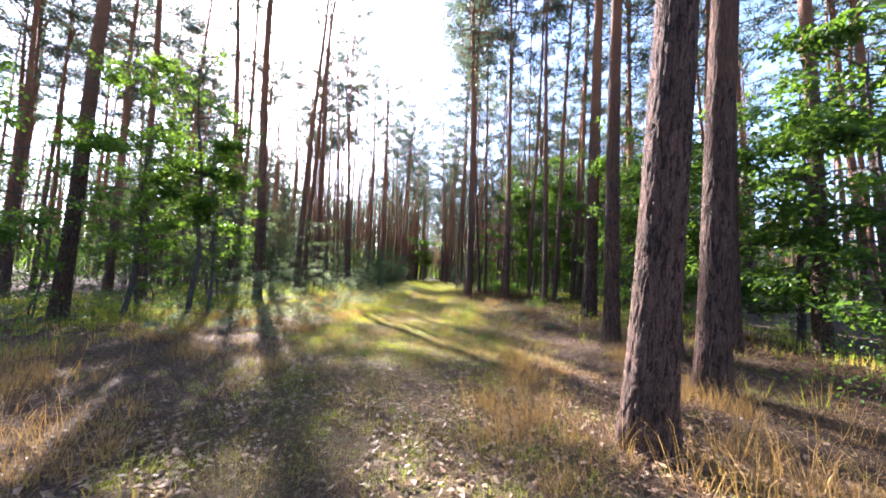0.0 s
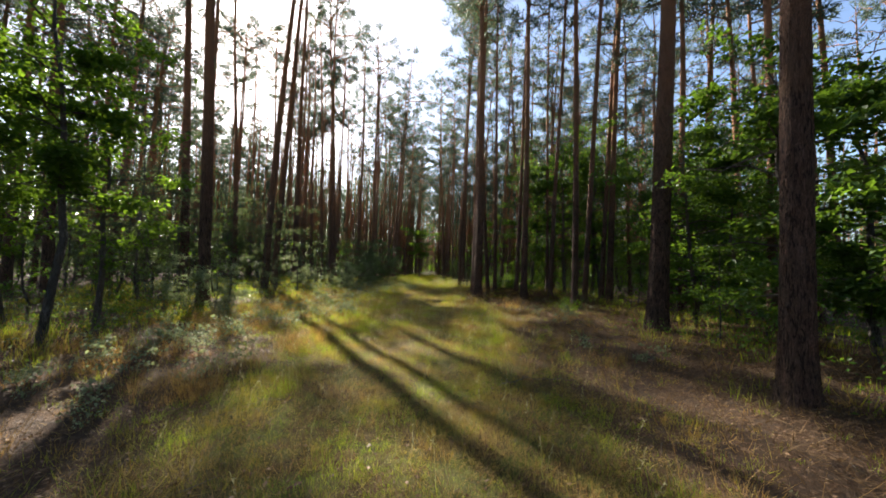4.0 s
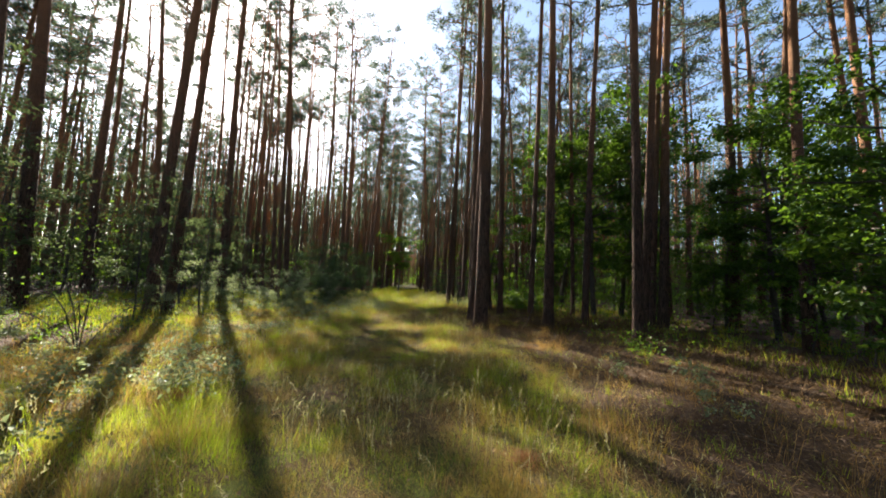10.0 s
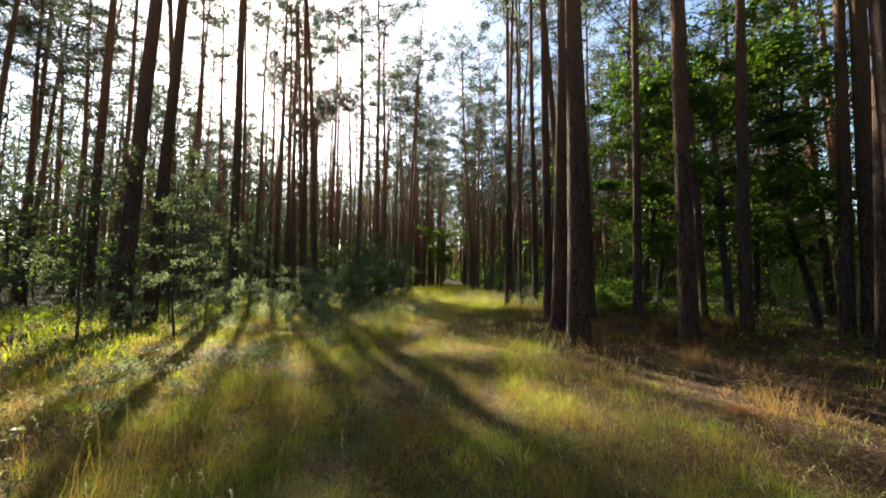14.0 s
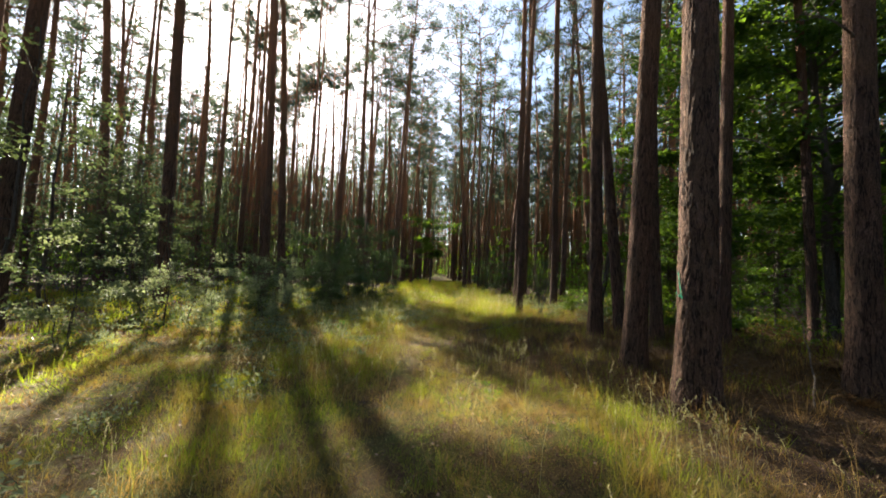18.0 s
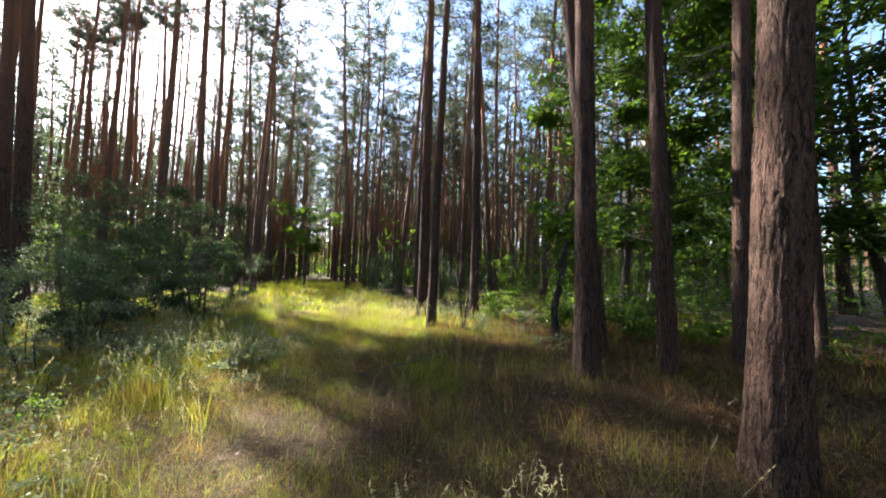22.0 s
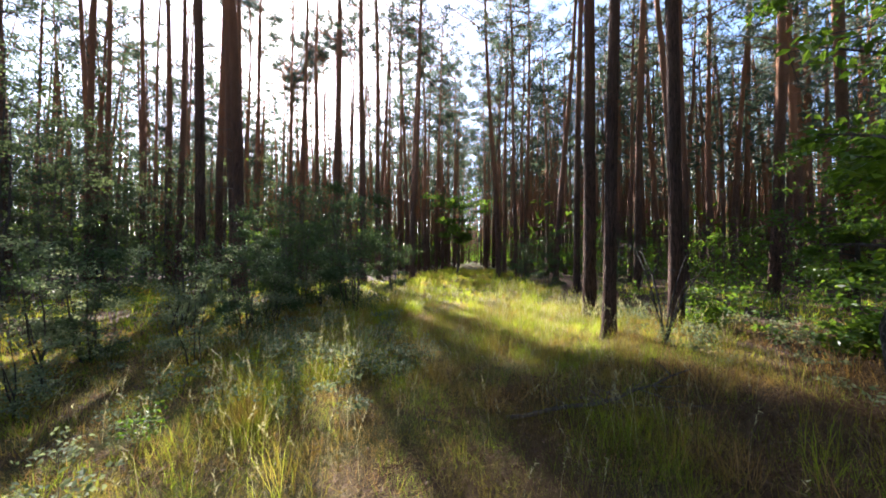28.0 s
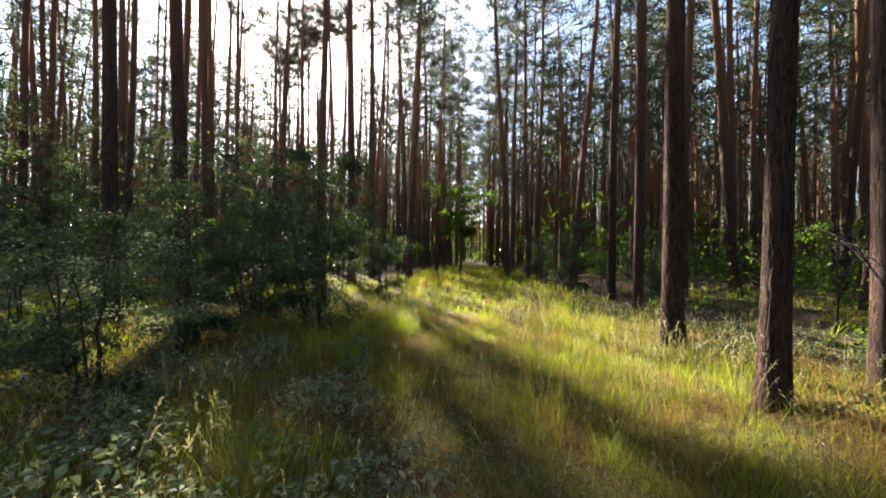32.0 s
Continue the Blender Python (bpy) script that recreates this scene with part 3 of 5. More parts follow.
# stems beside the lane: x, y, radius, lean to x, lean to y
NEAR_RIGHT = [
    (1.87, 1.18, 0.199, 0.063, -0.038), (4.28, 6.63, 0.177, 0.005, -0.005), (3.86, 2.93, 0.195, 0.034, -0.024), (4.70, 5.03, 0.178, 0.012, -0.010), (6.20, 12.35, 0.272, 0.020, -0.018),
    (1.71, 21.13, 0.158, 0.030, -0.036), (2.02, 23.18, 0.134, -0.001, 0.001), (3.25, 23.05, 0.112, -0.013, 0.018),
    (1.85, 30.20, 0.148, 0.002, -0.001), (1.40, 27.75, 0.105, 0.021, -0.010), (4.30, 20.35, 0.170, -0.001, -0.015),
]
for n, row in enumerate(NEAR_RIGHT):
    pine(*row, fine=n % 4, stubs=1, label="tall Scots pine with thick plated brown bark beside the lane")
marked = pine(1.805, 19.97, 0.210, 0.005, -0.030, fine=1, spin=40, stubs=0, label="thick Scots pine with plated bark and green sprayed arrow")
FAR_RIGHT = [
    (9.10, 6.20, 0.170, 0.006, -0.004), (6.66, 5.80, 0.130, 0.004, 0.002), (2.95, 23.95, 0.125, -0.062, 0.040),
    (2.70, 28.10, 0.120, 0.005, -0.003), (6.38, 22.90, 0.089, -0.008, 0.010), (6.10, 18.10, 0.149, 0.0, 0.0),
    (7.05, 19.25, 0.135, 0.035, -0.022), (9.17, 21.86, 0.138, 0.034, -0.023), (13.84, 22.89, 0.205, 0.009, -0.008),
    (14.94, 21.65, 0.159, 0.027, -0.030), (8.69, 38.76, 0.188, -0.063, 0.019), (4.51, 22.90, 0.120, 0.023, -0.008),
    (5.86, 20.80, 0.123, 0.025, -0.010), (9.49, 21.59, 0.190, 0.022, -0.013),
]
NEAR_LEFT = [
    (-9.62, 16.24, 0.235, -0.030, -0.023), (-14.37, 21.71, 0.226, -0.027, -0.022), (-11.60, 8.60, 0.215, 0.030, 0.012),
    (-15.57, 16.12, 0.194, -0.028, -0.036), (-9.85, 21.55, 0.198, 0.016, 0.008), (-9.62, 22.15, 0.168, 0.022, 0.012),
    (-17.12, 27.19, 0.202, -0.010, -0.010),
    (-10.51, 27.05, 0.186, -0.005, -0.004), (-9.44, 33.21, 0.192, -0.044, -0.021), (-11.12, 35.06, 0.147, -0.036, -0.020),
    (-17.52, 31.98, 0.199, -0.022, -0.024), (-7.31, 40.29, 0.192, -0.011, -0.003), (-9.16, 31.0, 0.143, -0.016, -0.010),
]
FAR_AHEAD = [
    (-13.55, 38.92, 0.161, -0.036, -0.023), (-15.26, 39.21, 0.193, -0.010, -0.009), (-9.08, 40.59, 0.205, 0.009, 0.004),
    (-7.88, 45.20, 0.199, -0.024, -0.006), (-17.75, 38.66, 0.165, -0.010, -0.012), (-15.22, 41.06, 0.182, -0.013, -0.010),
    (-25.16, 40.86, 0.182, -0.025, -0.036), (-5.63, 45.92, 0.195, 0.006, 0.001), (-20.52, 39.81, 0.160, -0.015, -0.019),
    (0.73, 48.03, 0.202, -0.033, 0.003), (4.32, 45.25, 0.202, 0.057, -0.015), (3.47, 37.17, 0.146, 0.008, -0.003),
    (3.10, 34.27, 0.129, 0.012, -0.005), (6.66, 38.63, 0.174, 0.012, -0.007), (10.54, 41.68, 0.168, 0.008, -0.006),
    (-5.2, 43.4, 0.160, 0.03, 0.0), (1.9, 46.5, 0.140, -0.03, 0.0),
    (13.48, 39.91, 0.150, 0.040, -0.038), (10.5, 36.0, 0.184, 0.041, -0.035), (16.41, 46.90, 0.189, 0.041, -0.029),
]
for row in FAR_RIGHT + NEAR_LEFT + FAR_AHEAD:
    pine(*row, tall=1.08)


def clear_of(x, y, gap):
    return all((x - a) ** 2 + (y - b) ** 2 > gap * gap for a, b in trees_at)


def lane_edges():
    """The stems that line the far end of the lane."""
    for side in (-1, 1):
        y = 50.0
        while y < 112:
            x = float(lane(y)) + side * float(rng.uniform(3.0, 5.5) if y < 58 else rng.uniform(1.9, 4.2))
            if clear_of(x, y, 1.6):
                pine(x, y, float(rng.uniform(0.13, 0.22)), *[float(v) for v in rng.normal(0, 0.02, 2)], stubs=1)
            y += float(rng.uniform(1.8, 4.2))
    for off, y in [(-1.5, 92.0), (1.3, 99.0), (-0.5, 107.0), (1.0, 115.0), (-1.3, 121.0), (0.2, 126.0)]:
        pine(float(lane(y)) + off, y, 0.15, stubs=0, tall=0.85)


def random_forest():
    """Stems farther off, spaced as in a planted wood."""
    made = 0
    for _ in range(9000):
        x, y = float(rng.uniform(-38, 36)), float(rng.uniform(-16, 72))
        off = x - float(lane(y))
        side = 5.5 if y > 46 else 12.5 if off < 0 else 9.0
        if y < -4:
            side = 3.0
        if -6 < y < 16 and off < 0:
            side = 16.5
        if y < 12 and rng.random() < 0.45:
            continue
        if abs(off) < side or not clear_of(x, y, 2.3 if y > 30 else 2.9):
            continue
        pine(x, y, float(rng.uniform(0.11, 0.22)), *[float(v) for v in rng.normal(0, 0.018, 2)], tall=float(rng.uniform(0.8, 1.05)), stubs=2 if abs(x) < 20 and y < 50 else 0, near=abs(x) < 18 and 8 < y < 46)
        made += 1
        if made >= 205:
            break


def shade_trees():
    """Pines added to the north-west only so that their crowns shade chosen ground."""
    for sx, sy in [(0.4, 0.6), (-0.4, 2.0), (3.0, 6.8), (3.9, 9.0), (2.4, 11.0), (5.4, 11.0), (-1.6, 13.4), (6.4, 21.2), (0.0, 23.6),
                   (4.0, 22.0), (-4.4, 27.2), (-5.4, 28.8), (-2.8, 24.8), (9.2, 5.6), (8.0, 1.6), (8.4, 9.2), (-6.6, 10.8), (-1.6, 17.2), (1.0, 11.6), (1.6, 23.0), (3.0, 22.6), (-1.4, 26.0), (-3.0, 27.0)]:
        x, y = sx - 21.2, sy + 36.5
        if clear_of(x, y, 1.0):
            pine(x, y, 0.16, stubs=1, cap=True)


def western_pines():
    """Pines with full crowns in the wood to the west."""
    made = 0
    for _ in range(400):
        x, y = float(rng.uniform(-33, -17)), float(rng.uniform(3, 29))
        if clear_of(x, y, 2.4):
            pine(x, y, float(rng.uniform(0.12, 0.19)), *[float(v) for v in rng.normal(0, 0.016, 2)], tall=float(rng.uniform(0.7, 1.0)), stubs=1)
            made += 1
        if made >= 26:
            break


lane_edges()
shade_trees()
western_pines()
random_forest()


def far_woods():
    """Pines and undergrowth out of reach, to the horizon all round."""
    s = Soup()
    r = np.random.default_rng(11)
    done = 0
    while done < 2300:
        if done < 560:
            x, y = r.uniform(-60, 50), r.uniform(46, 95)
        else:
            a, d = r.normal(-0.1, 0.75) if done % 4 else r.uniform(0, 6.283), r.uniform(45, 150)
            x, y = d * np.sin(a), 20 + d * np.cos(a)
        off = abs(x - float(lane(y)))
        if done >= 560 and -38 < x < 36 and -16 < y < 72 or off < (6.5 if y < 60 else 4.0 if y < 95 else 2.2) and 0 < y < 116:
            continue
        if shades(x, y, SUNNY):
            continue
        h = r.uniform(18, 25)
        line = np.array([[x, y, -0.1], [x + r.normal(0, 0.2), y, h * 0.5], [x + r.normal(0, 0.5), y + r.normal(0, 0.5), h]])
        v, q = tube(line, [r.uniform(0.13, 0.19), 0.12, 0.03], 5)
        s.add(v, quads=q, mat=0)
        m = 7 if shades(x, y, LIT) else 19
        c = np.stack([r.normal(x, 1.3, m), r.normal(y, 1.3, m), r.uniform(h * (0.42 if m > 7 else 0.6), h, m)], 1)
        v, f = tufts(c, r, 0.85, 9, 0.75)
        s.add(v, tris=f, mat=1)
        if done % 2:
            c = np.stack([r.normal(x, 1.8, 8), r.normal(y, 1.8, 8), 0.2 + 6.5 * r.uniform(0, 1, 8) ** 1.3], 1)
            v, f = tufts(c, r, 0.9, 6, 0.9, 0.8)
            s.add(v, tris=f, mat=2)
        done += 1
    tagged(new("far_woods", s.mesh("far_woods", [M_BARK, M_NEEDLE, M_LEAF])), "distant pine forest with dark green crowns and undergrowth", "forest", kind="stuff")


far_woods()


def backdrop():
    """The dark body of the forest far beyond, with an uneven top of crowns."""
    r = np.random.default_rng(12)
    n = 360
    a = np.arange(n) / n * 2 * np.pi
    rad = 172 + 10 * np.sin(5 * a) + r.normal(0, 2, n)
    top = 15 + 3 * np.sin(9 * a) + r.uniform(-3, 4, n)
    gap = np.abs(np.angle(np.exp(1j * (a - 0.01)))) < 0.005
    rows = []
    for h in (-1.0, 0.35, 0.7, 1.0):
        z = np.where(h < 0, -1.0, np.where(gap, 1.0, top) * h)
        rr = rad + r.normal(0, 1.5, n)
        rows.append(np.stack([rr * np.sin(a), 20 + rr * np.cos(a), z], 1))
    i, j = np.meshgrid(np.arange(3), np.arange(n), indexing="ij")
    k = (j + 1) % n
    q = np.stack([i * n + j, i * n + k, (i + 1) * n + k, (i + 1) * n + j], -1).reshape(-1, 4)
    tagged(new("backdrop", mesh_of("backdrop", np.concatenate(rows), q, [M_WOODS])), "dark green forest in the far distance", "forest", kind="structure")


backdrop()


# ---- understory ----
def leaves(at, r, size, mat_share=1.0, droop=0.35, long=1.0):
    """Folded leaves at the given places: four corners and two faces each."""
    n = len(at)
    d = unit(r.normal(0, 1, (n, 3)) * [1, 1, 0.45] - [0, 0, droop])
    up = unit(r.normal(0, 0.55, (n, 3)) + [0, 0, 1])
    side = unit(np.cross(d, up))
    nor = np.cross(side, d)
    ln = size * r.uniform(0.6, 1.25, (n, 1)) * long
    w = size * r.uniform(0.55, 0.75, (n, 1))
    mid = at + d * ln * 0.45
    v = np.stack([at, mid - side * w * 0.5 + nor * w * 0.18, at + d * ln - nor * ln * 0.08, mid + side * w * 0.5 + nor * w * 0.18], 1).reshape(-1, 3)
    k = np.arange(n)[:, None] * 4
    return v, np.concatenate([k + [0, 1, 2], k + [0, 2, 3]])


def broadleaf_meshes(seed, h, spread, count, size, low=0.25, limbs=12, stem=0.06, wood=None, foliage=None, lean=0.0, flat=0.7, stems=1, twigs=3, full=1.0, loose=0.06):
    """A broad-leaved tree or shrub: the stem with its limbs, and the foliage in sprays at the ends of the twigs."""
    r = np.random.default_rng(seed)
    s, f = Soup(), Soup()
    ends = []
    for q in range(stems):
        a0 = r.uniform(0, 6.28)
        off = np.array([np.cos(a0), np.sin(a0), 0]) * (0.10 * spread if stems > 1 else 0)
        way = np.array([np.cos(a0), np.sin(a0), 0]) * (0.30 * spread if stems > 1 else 0) + [lean * h, 0, 0]
        rows, sides = (9, 7) if h > 4 else (9, 4)
        w = np.linspace(0, 1, 9)[:, None]
        line = off + w * [0, 0, h * 0.93 * r.uniform(0.8, 1.0)] + w ** 1.4 * way
        line[1:] += np.cumsum(r.normal(0, 0.018 * h ** 0.7, (8, 3)) * [1, 1, 0], axis=0)
        line[0, 2] = -0.05
        v, fq = tube(line, np.linspace(stem, stem * 0.15, 9), sides) if h > 1 else tube(line[::4], np.linspace(stem, stem * 0.15, 3), 3)
        s.add(v, quads=fq)
        for k in range(max(3, limbs // stems)):
            u = min(0.97, low + (0.97 - low) * (k + r.uniform(0, 0.9)) / (limbs / stems))
            i = min(7, int(u * 8))
            p0 = line[i] + (line[i + 1] - line[i]) * (u * 8 - i)
            az = 2.4 * k + r.uniform(-0.6, 0.6)
            reach = spread * r.uniform(0.55, 1.1) * (0.35 + 0.65 * np.sin(np.pi * min(1, (1.05 - u) / (1.05 - low)) ** 0.7))
            t = np.linspace(0, 1, 5)[:, None]
            limb = p0 + t * reach * [np.cos(az), np.sin(az), r.uniform(0.1, 0.6)] + t ** 2 * [0, 0, -0.25 * reach] + r.normal(0, 0.03 * reach, (5, 3)) * (t > 0)
            v, fq = tube(limb, np.linspace(stem * 0.42 * (1 - 0.5 * u), 0.004, 5), 4) if h > 5 else tube(limb[::2], np.linspace(stem * 0.42 * (1 - 0.5 * u), 0.002, 3), 3)
            s.add(v, quads=fq)
            for _ in range(twigs):
                b = limb[r.integers(1, 5)]
                e = b + unit(r.normal(0, 1, 3) * [1, 1, flat]) * reach * r.uniform(0.2, 0.5)
                if h > 1:
                    v, fq = tube([b, e], [0.006, 0.002], 3)
                    s.add(v, quads=fq)
                ends += [(b, e)]
            ends += [(limb[2], limb[4])] * 2
    share = r.lognormal(0, 1.0, len(ends)) * (r.uniform(0, 1, len(ends)) < full)
    pick = r.choice(len(ends), count, p=share / share.sum())
    t = r.uniform(0.35, 1.12, (count, 1))
    a = np.array([ends[k][0] for k in pick])
    b = np.array([ends[k][1] for k in pick])
    at = a + (b - a) * t + r.normal(0, size * 0.6 + spread * loose, (count, 3)) * [1, 1, 0.5]
    at[:, 2] = np.maximum(at[:, 2], 0.05)
    v, ft = leaves(at, r, size)
    f.add(v, tris=ft)
    return s.mesh("stem", [wood or M_OAKBARK], smooth=True), f.mesh("foliage", [foliage or M_LEAF])


OAK = dict(full=0.48, loose=0.04)
KINDS = {
    "oak": [broadleaf_meshes(200 + k, 8.0, 2.7, 7600, 0.16, low=0.12, limbs=28, stem=0.10, foliage=M_OAKLEAF, **OAK) for k in range(3)],
    "bright_oak": [broadleaf_meshes(230, 6.2, 1.5, 2600, 0.13, low=0.22, limbs=18, stem=0.075, lean=0.16, **OAK)],
    "slender": [broadleaf_meshes(240, 10.0, 2.3, 5200, 0.18, low=0.34, limbs=30, stem=0.09, **OAK)],
    "tall_oak": [broadleaf_meshes(210 + k, 12.5, 3.2, 7600, 0.18, low=0.22, limbs=40, stem=0.13, foliage=M_OAKLEAF, **OAK) for k in range(2)],
    "broad_herb": [broadleaf_meshes(370 + k, 0.34, 0.30, 130, 0.062, low=0.2, limbs=8, stem=0.004, foliage=M_SHRUB, stems=3) for k in range(2)],
    "canopy_oak": [broadleaf_meshes(243, 10.0, 2.6, 5200, 0.16, low=0.36, limbs=28, stem=0.09, **OAK)],
    "thin_oak": [broadleaf_meshes(245 + k, 8.0, 2.4, 3000, 0.15, low=0.30, limbs=20, stem=0.09, **OAK) for k in range(2)],
    "airy_tree": [broadleaf_meshes(250 + k, 9.0, 1.9, 1700, 0.12, low=0.14, limbs=22, stem=0.05, twigs=2, foliage=M_AIRY, full=0.6) for k in range(3)],
    "sapling": [broadleaf_meshes(260 + k, 3.6, 1.0, 640, 0.085, low=0.15, limbs=10, stem=0.026, twigs=1, full=0.7) for k in range(4)],
    "bush": [broadleaf_meshes(280 + k, 4.4, 1.7, 7500, 0.078, low=0.0, limbs=30, stem=0.03, stems=5, foliage=M_BUSH) for k in range(2)],
    "low_bush": [broadleaf_meshes(290 + k, 1.15, 0.55, 900, 0.085, low=0.0, limbs=14, stem=0.012, stems=4) for k in range(2)],
    "pale_shrub": [broadleaf_meshes(300 + k, 2.3, 0.95, 1300, 0.062, low=0.12, limbs=14, stem=0.016, twigs=2, stems=3, foliage=M_SHRUB) for k in range(3)],
    "pale_sapling": [broadleaf_meshes(320 + k, 4.6, 1.15, 900, 0.072, low=0.12, limbs=12, stem=0.026, twigs=1, foliage=M_AIRY, full=0.7) for k in range(3)],
    "seedling": [broadleaf_meshes(340 + k, 0.75, 0.36, 110, 0.085, low=0.2, limbs=6, stem=0.008) for k in range(3)],
    "herb": [broadleaf_meshes(360 + k, 0.38, 0.26, 120, 0.048, low=0.2, limbs=9, stem=0.004, foliage=M_SHRUB, stems=3) for k in range(3)],
}
WORDS = {
    "oak": ("oak_tree", "young oak with dense dark green leaves", "tree", "young oaks under the pines"),
    "bright_oak": ("oak_tree", "slanting young oak with sunlit bright green leaves", "tree", "young oaks under the pines"),
    "slender": ("oak_tree", "slender broad-leaved tree standing in the grassy lane", "tree", ""),
    "tall_oak": ("oak_tree", "oak with a dense dark green crown among pines", "tree", "young oaks under the pines"),
    "broad_herb": ("herb", "herb with broad pale leaves in the grass", "plant", "broad-leaved herbs"),
    "canopy_oak": ("oak_tree", "tall young oak with a bare stem and leafy crown", "tree", "young oaks under the pines"),
    "thin_oak": ("oak_tree", "young oak with thin green foliage", "tree", "young oaks under the pines"),
    "airy_tree": ("birch_tree", "slender young tree with airy pale green foliage", "tree", "airy young trees"),
    "sapling": ("sapling", "thin sapling with small green leaves under pines", "sapling", "green saplings"),
    "bush": ("bush", "dense dark green leafy bush beside the lane", "bush", "bushes beside the lane"),
    "low_bush": ("bush", "low sunlit green bush between the pines", "bush", "low bushes"),
    "pale_shrub": ("shrub", "low shrub with pale sunlit leaves beside pines", "shrub", "pale shrubs"),
    "pale_sapling": ("sapling", "tall thin sapling with pale yellow-green leaves", "sapling", "pale saplings"),
    "seedling": ("seedling", "small green oak seedling on the forest floor", "plant", "seedlings"),
    "herb": ("herb", "low leafy herb growing among the grass", "plant", "herbs of the forest floor"),
}


def grow(kind, x, y, size=1.0, spin=None, wide=1.0):
    pick = KINDS[kind][int(rng.integers(0, len(KINDS[kind])))]
    name, label, category, group = WORDS[kind]
    t = thing(name, label, category, group)
    tagged(part("stem", pick[0], t), kind="stuff")
    tagged(part("foliage", pick[1], t), kind="stuff")
    turn = float(rng.uniform(0, 360)) if spin is None else spin
    t.matrix_basis = pose(x, y, float(rise(x, y)), 0, 0, turn) @ Matrix.Diagonal((size * wide, size * wide, size, 1))
    return t


# oaks in the shade to the east of the lane, and the leafy trees opposite
for x, y, z in [(8.3, 13.6, 0.9), (7.4, 9.6, 0.95),
                (9.2, 6.8, 1.0), (8.4, 4.2, 0.95), (10.6, 10.6, 1.05), (11.2, 15.2, 0.85), (12.4, 18.4, 0.7), 
                (12.6, 22.0, 0.8), (9.0, 31.5, 0.7), (12.5, 30.0, 0.9)]:
    grow("oak", x, y, z)
for x, y, z in [(-8.4, 10.6, 0.85), (-10.2, 9.2, 0.95), (-12.0, 11.8, 0.95), (-11.4, 6.6, 0.95)]:
    grow("thin_oak", x, y, z)
for n in range(16):
    grow("thin_oak", float(rng.uniform(14, 26)), float(rng.uniform(14, 40)), float(rng.uniform(0.7, 1.1)))
grow("bright_oak", 3.05, 25.1, 1.0, spin=20)
grow("slender", -2.75, 52.6, 1.05, wide=1.25)
for x, y, z in [(6.2, 25.8, 0.85), (7.8, 23.8, 0.95), (9.8, 23.2, 0.9), (8.2, 28.4, 1.05), (10.8, 26.6, 1.0), (12.0, 19.4, 0.8), (15.6, 20.0, 0.9)]:
    grow("tall_oak", x, y, z)
for x, y in [(-3.3, 13.0), (-3.7, 13.6), (-3.0, 13.5), (-4.2, 12.6), (-3.9, 13.1), (-5.0, 8.6), (-4.3, 9.3), (-4.8, 9.9), (-5.5, 9.2), (-3.5, 7.9), (-5.4, 7.6), (-4.0, 10.9), (-5.0, 11.6), (-4.5, 15.0),
             (3.3, 12.4), (4.1, 13.6), (2.9, 24.3), (-3.2, 25.7)]:
    grow("broad_herb", x, y, float(rng.uniform(0.8, 1.3)))
grow("canopy_oak", -8.3, 9.4, 0.95, spin=60)
for x, y, z in [(4.6, 24.9, 0.22), (5.4, 25.4, 0.27), (4.1, 26.4, 0.24), (6.1, 24.3, 0.25), (5.2, 27.2, 0.30), (3.5, 28.4, 0.22)]:
    grow("low_bush", x, y, z * 4, wide=1.3)


def sunward(x, y):
    """Whether a young tree here would keep the sun from the pale shrubs."""
    for a, b in [(-7.2, 23.4), (-8.0, 14.2), (-6.2, 25.0)]:
        along, across = -0.503 * (x - a) + 0.864 * (y - b), 0.864 * (x - a) + 0.503 * (y - b)
        if 1.0 < along < 15 and abs(across) < 1.9:
            return True
    return False


for n in range(40):
    x, y = float(rng.uniform(-25, -12)), float(rng.uniform(16, 44))
    if clear_of(x, y, 0.6) and not sunward(x, y):
        grow("airy_tree", x, y, float(rng.uniform(0.6, 1.15)))
for x, y, z in [(-5.1, 27.4, 0.50), (-4.3, 30.6, 0.85), (-5.9, 29.4, 0.62), (-6.6, 26.0, 0.45), (2.9, 40.2, 0.75), (1.9, 43.0, 0.6), (4.6, 36.4, 0.6), (-6.0, 33.5, 0.9), (-6.6, 32.0, 1.05), (-4.6, 36.0, 0.7)]:
    grow("bush", x, y, z)
for x, y, z in [(-7.8, 14.3, 1.15), (-7.1, 13.5, 0.9), (-8.7, 13.9, 1.0), (-9.4, 15.0, 1.1), (-6.9, 23.7, 1.05), (-8.6, 24.4, 1.2), (-5.9, 22.9, 0.75), (-7.6, 21.6, 0.9), (-8.3, 15.6, 0.7), (-6.1, 25.2, 0.9),
                (-4.9, 26.0, 0.6), (-6.7, 27.6, 0.9), (-7.2, 29.6, 1.0), (-5.3, 24.4, 0.5), (-8.9, 20.9, 0.9), (-9.6, 25.2, 1.1), (-5.6, 28.9, 0.85), (-7.3, 28.4, 1.1), (-8.9, 27.6, 1.05), (-5.4, 31.2, 0.9)]:
    grow("pale_shrub", x, y, z)
for x, y, z in [(4.3, 24.3, 0.9), (4.9, 24.9, 1.0), (3.9, 25.6, 0.8), (5.3, 23.9, 0.7), (4.4, 26.3, 1.1), (5.2, 26.0, 0.9), (3.4, 27.0, 0.9), (5.8, 22.3, 0.9),
                (3.6, 29.2, 1.0), (-0.62, 20.0, 0.35), (5.4, 17.4, 0.8), (4.9, 16.4, 0.6), (3.1, 33.0, 1.0), (4.3, 33.8, 1.2), (-3.6, 24.0, 0.5)]:
    grow("seedling", x, y, z)
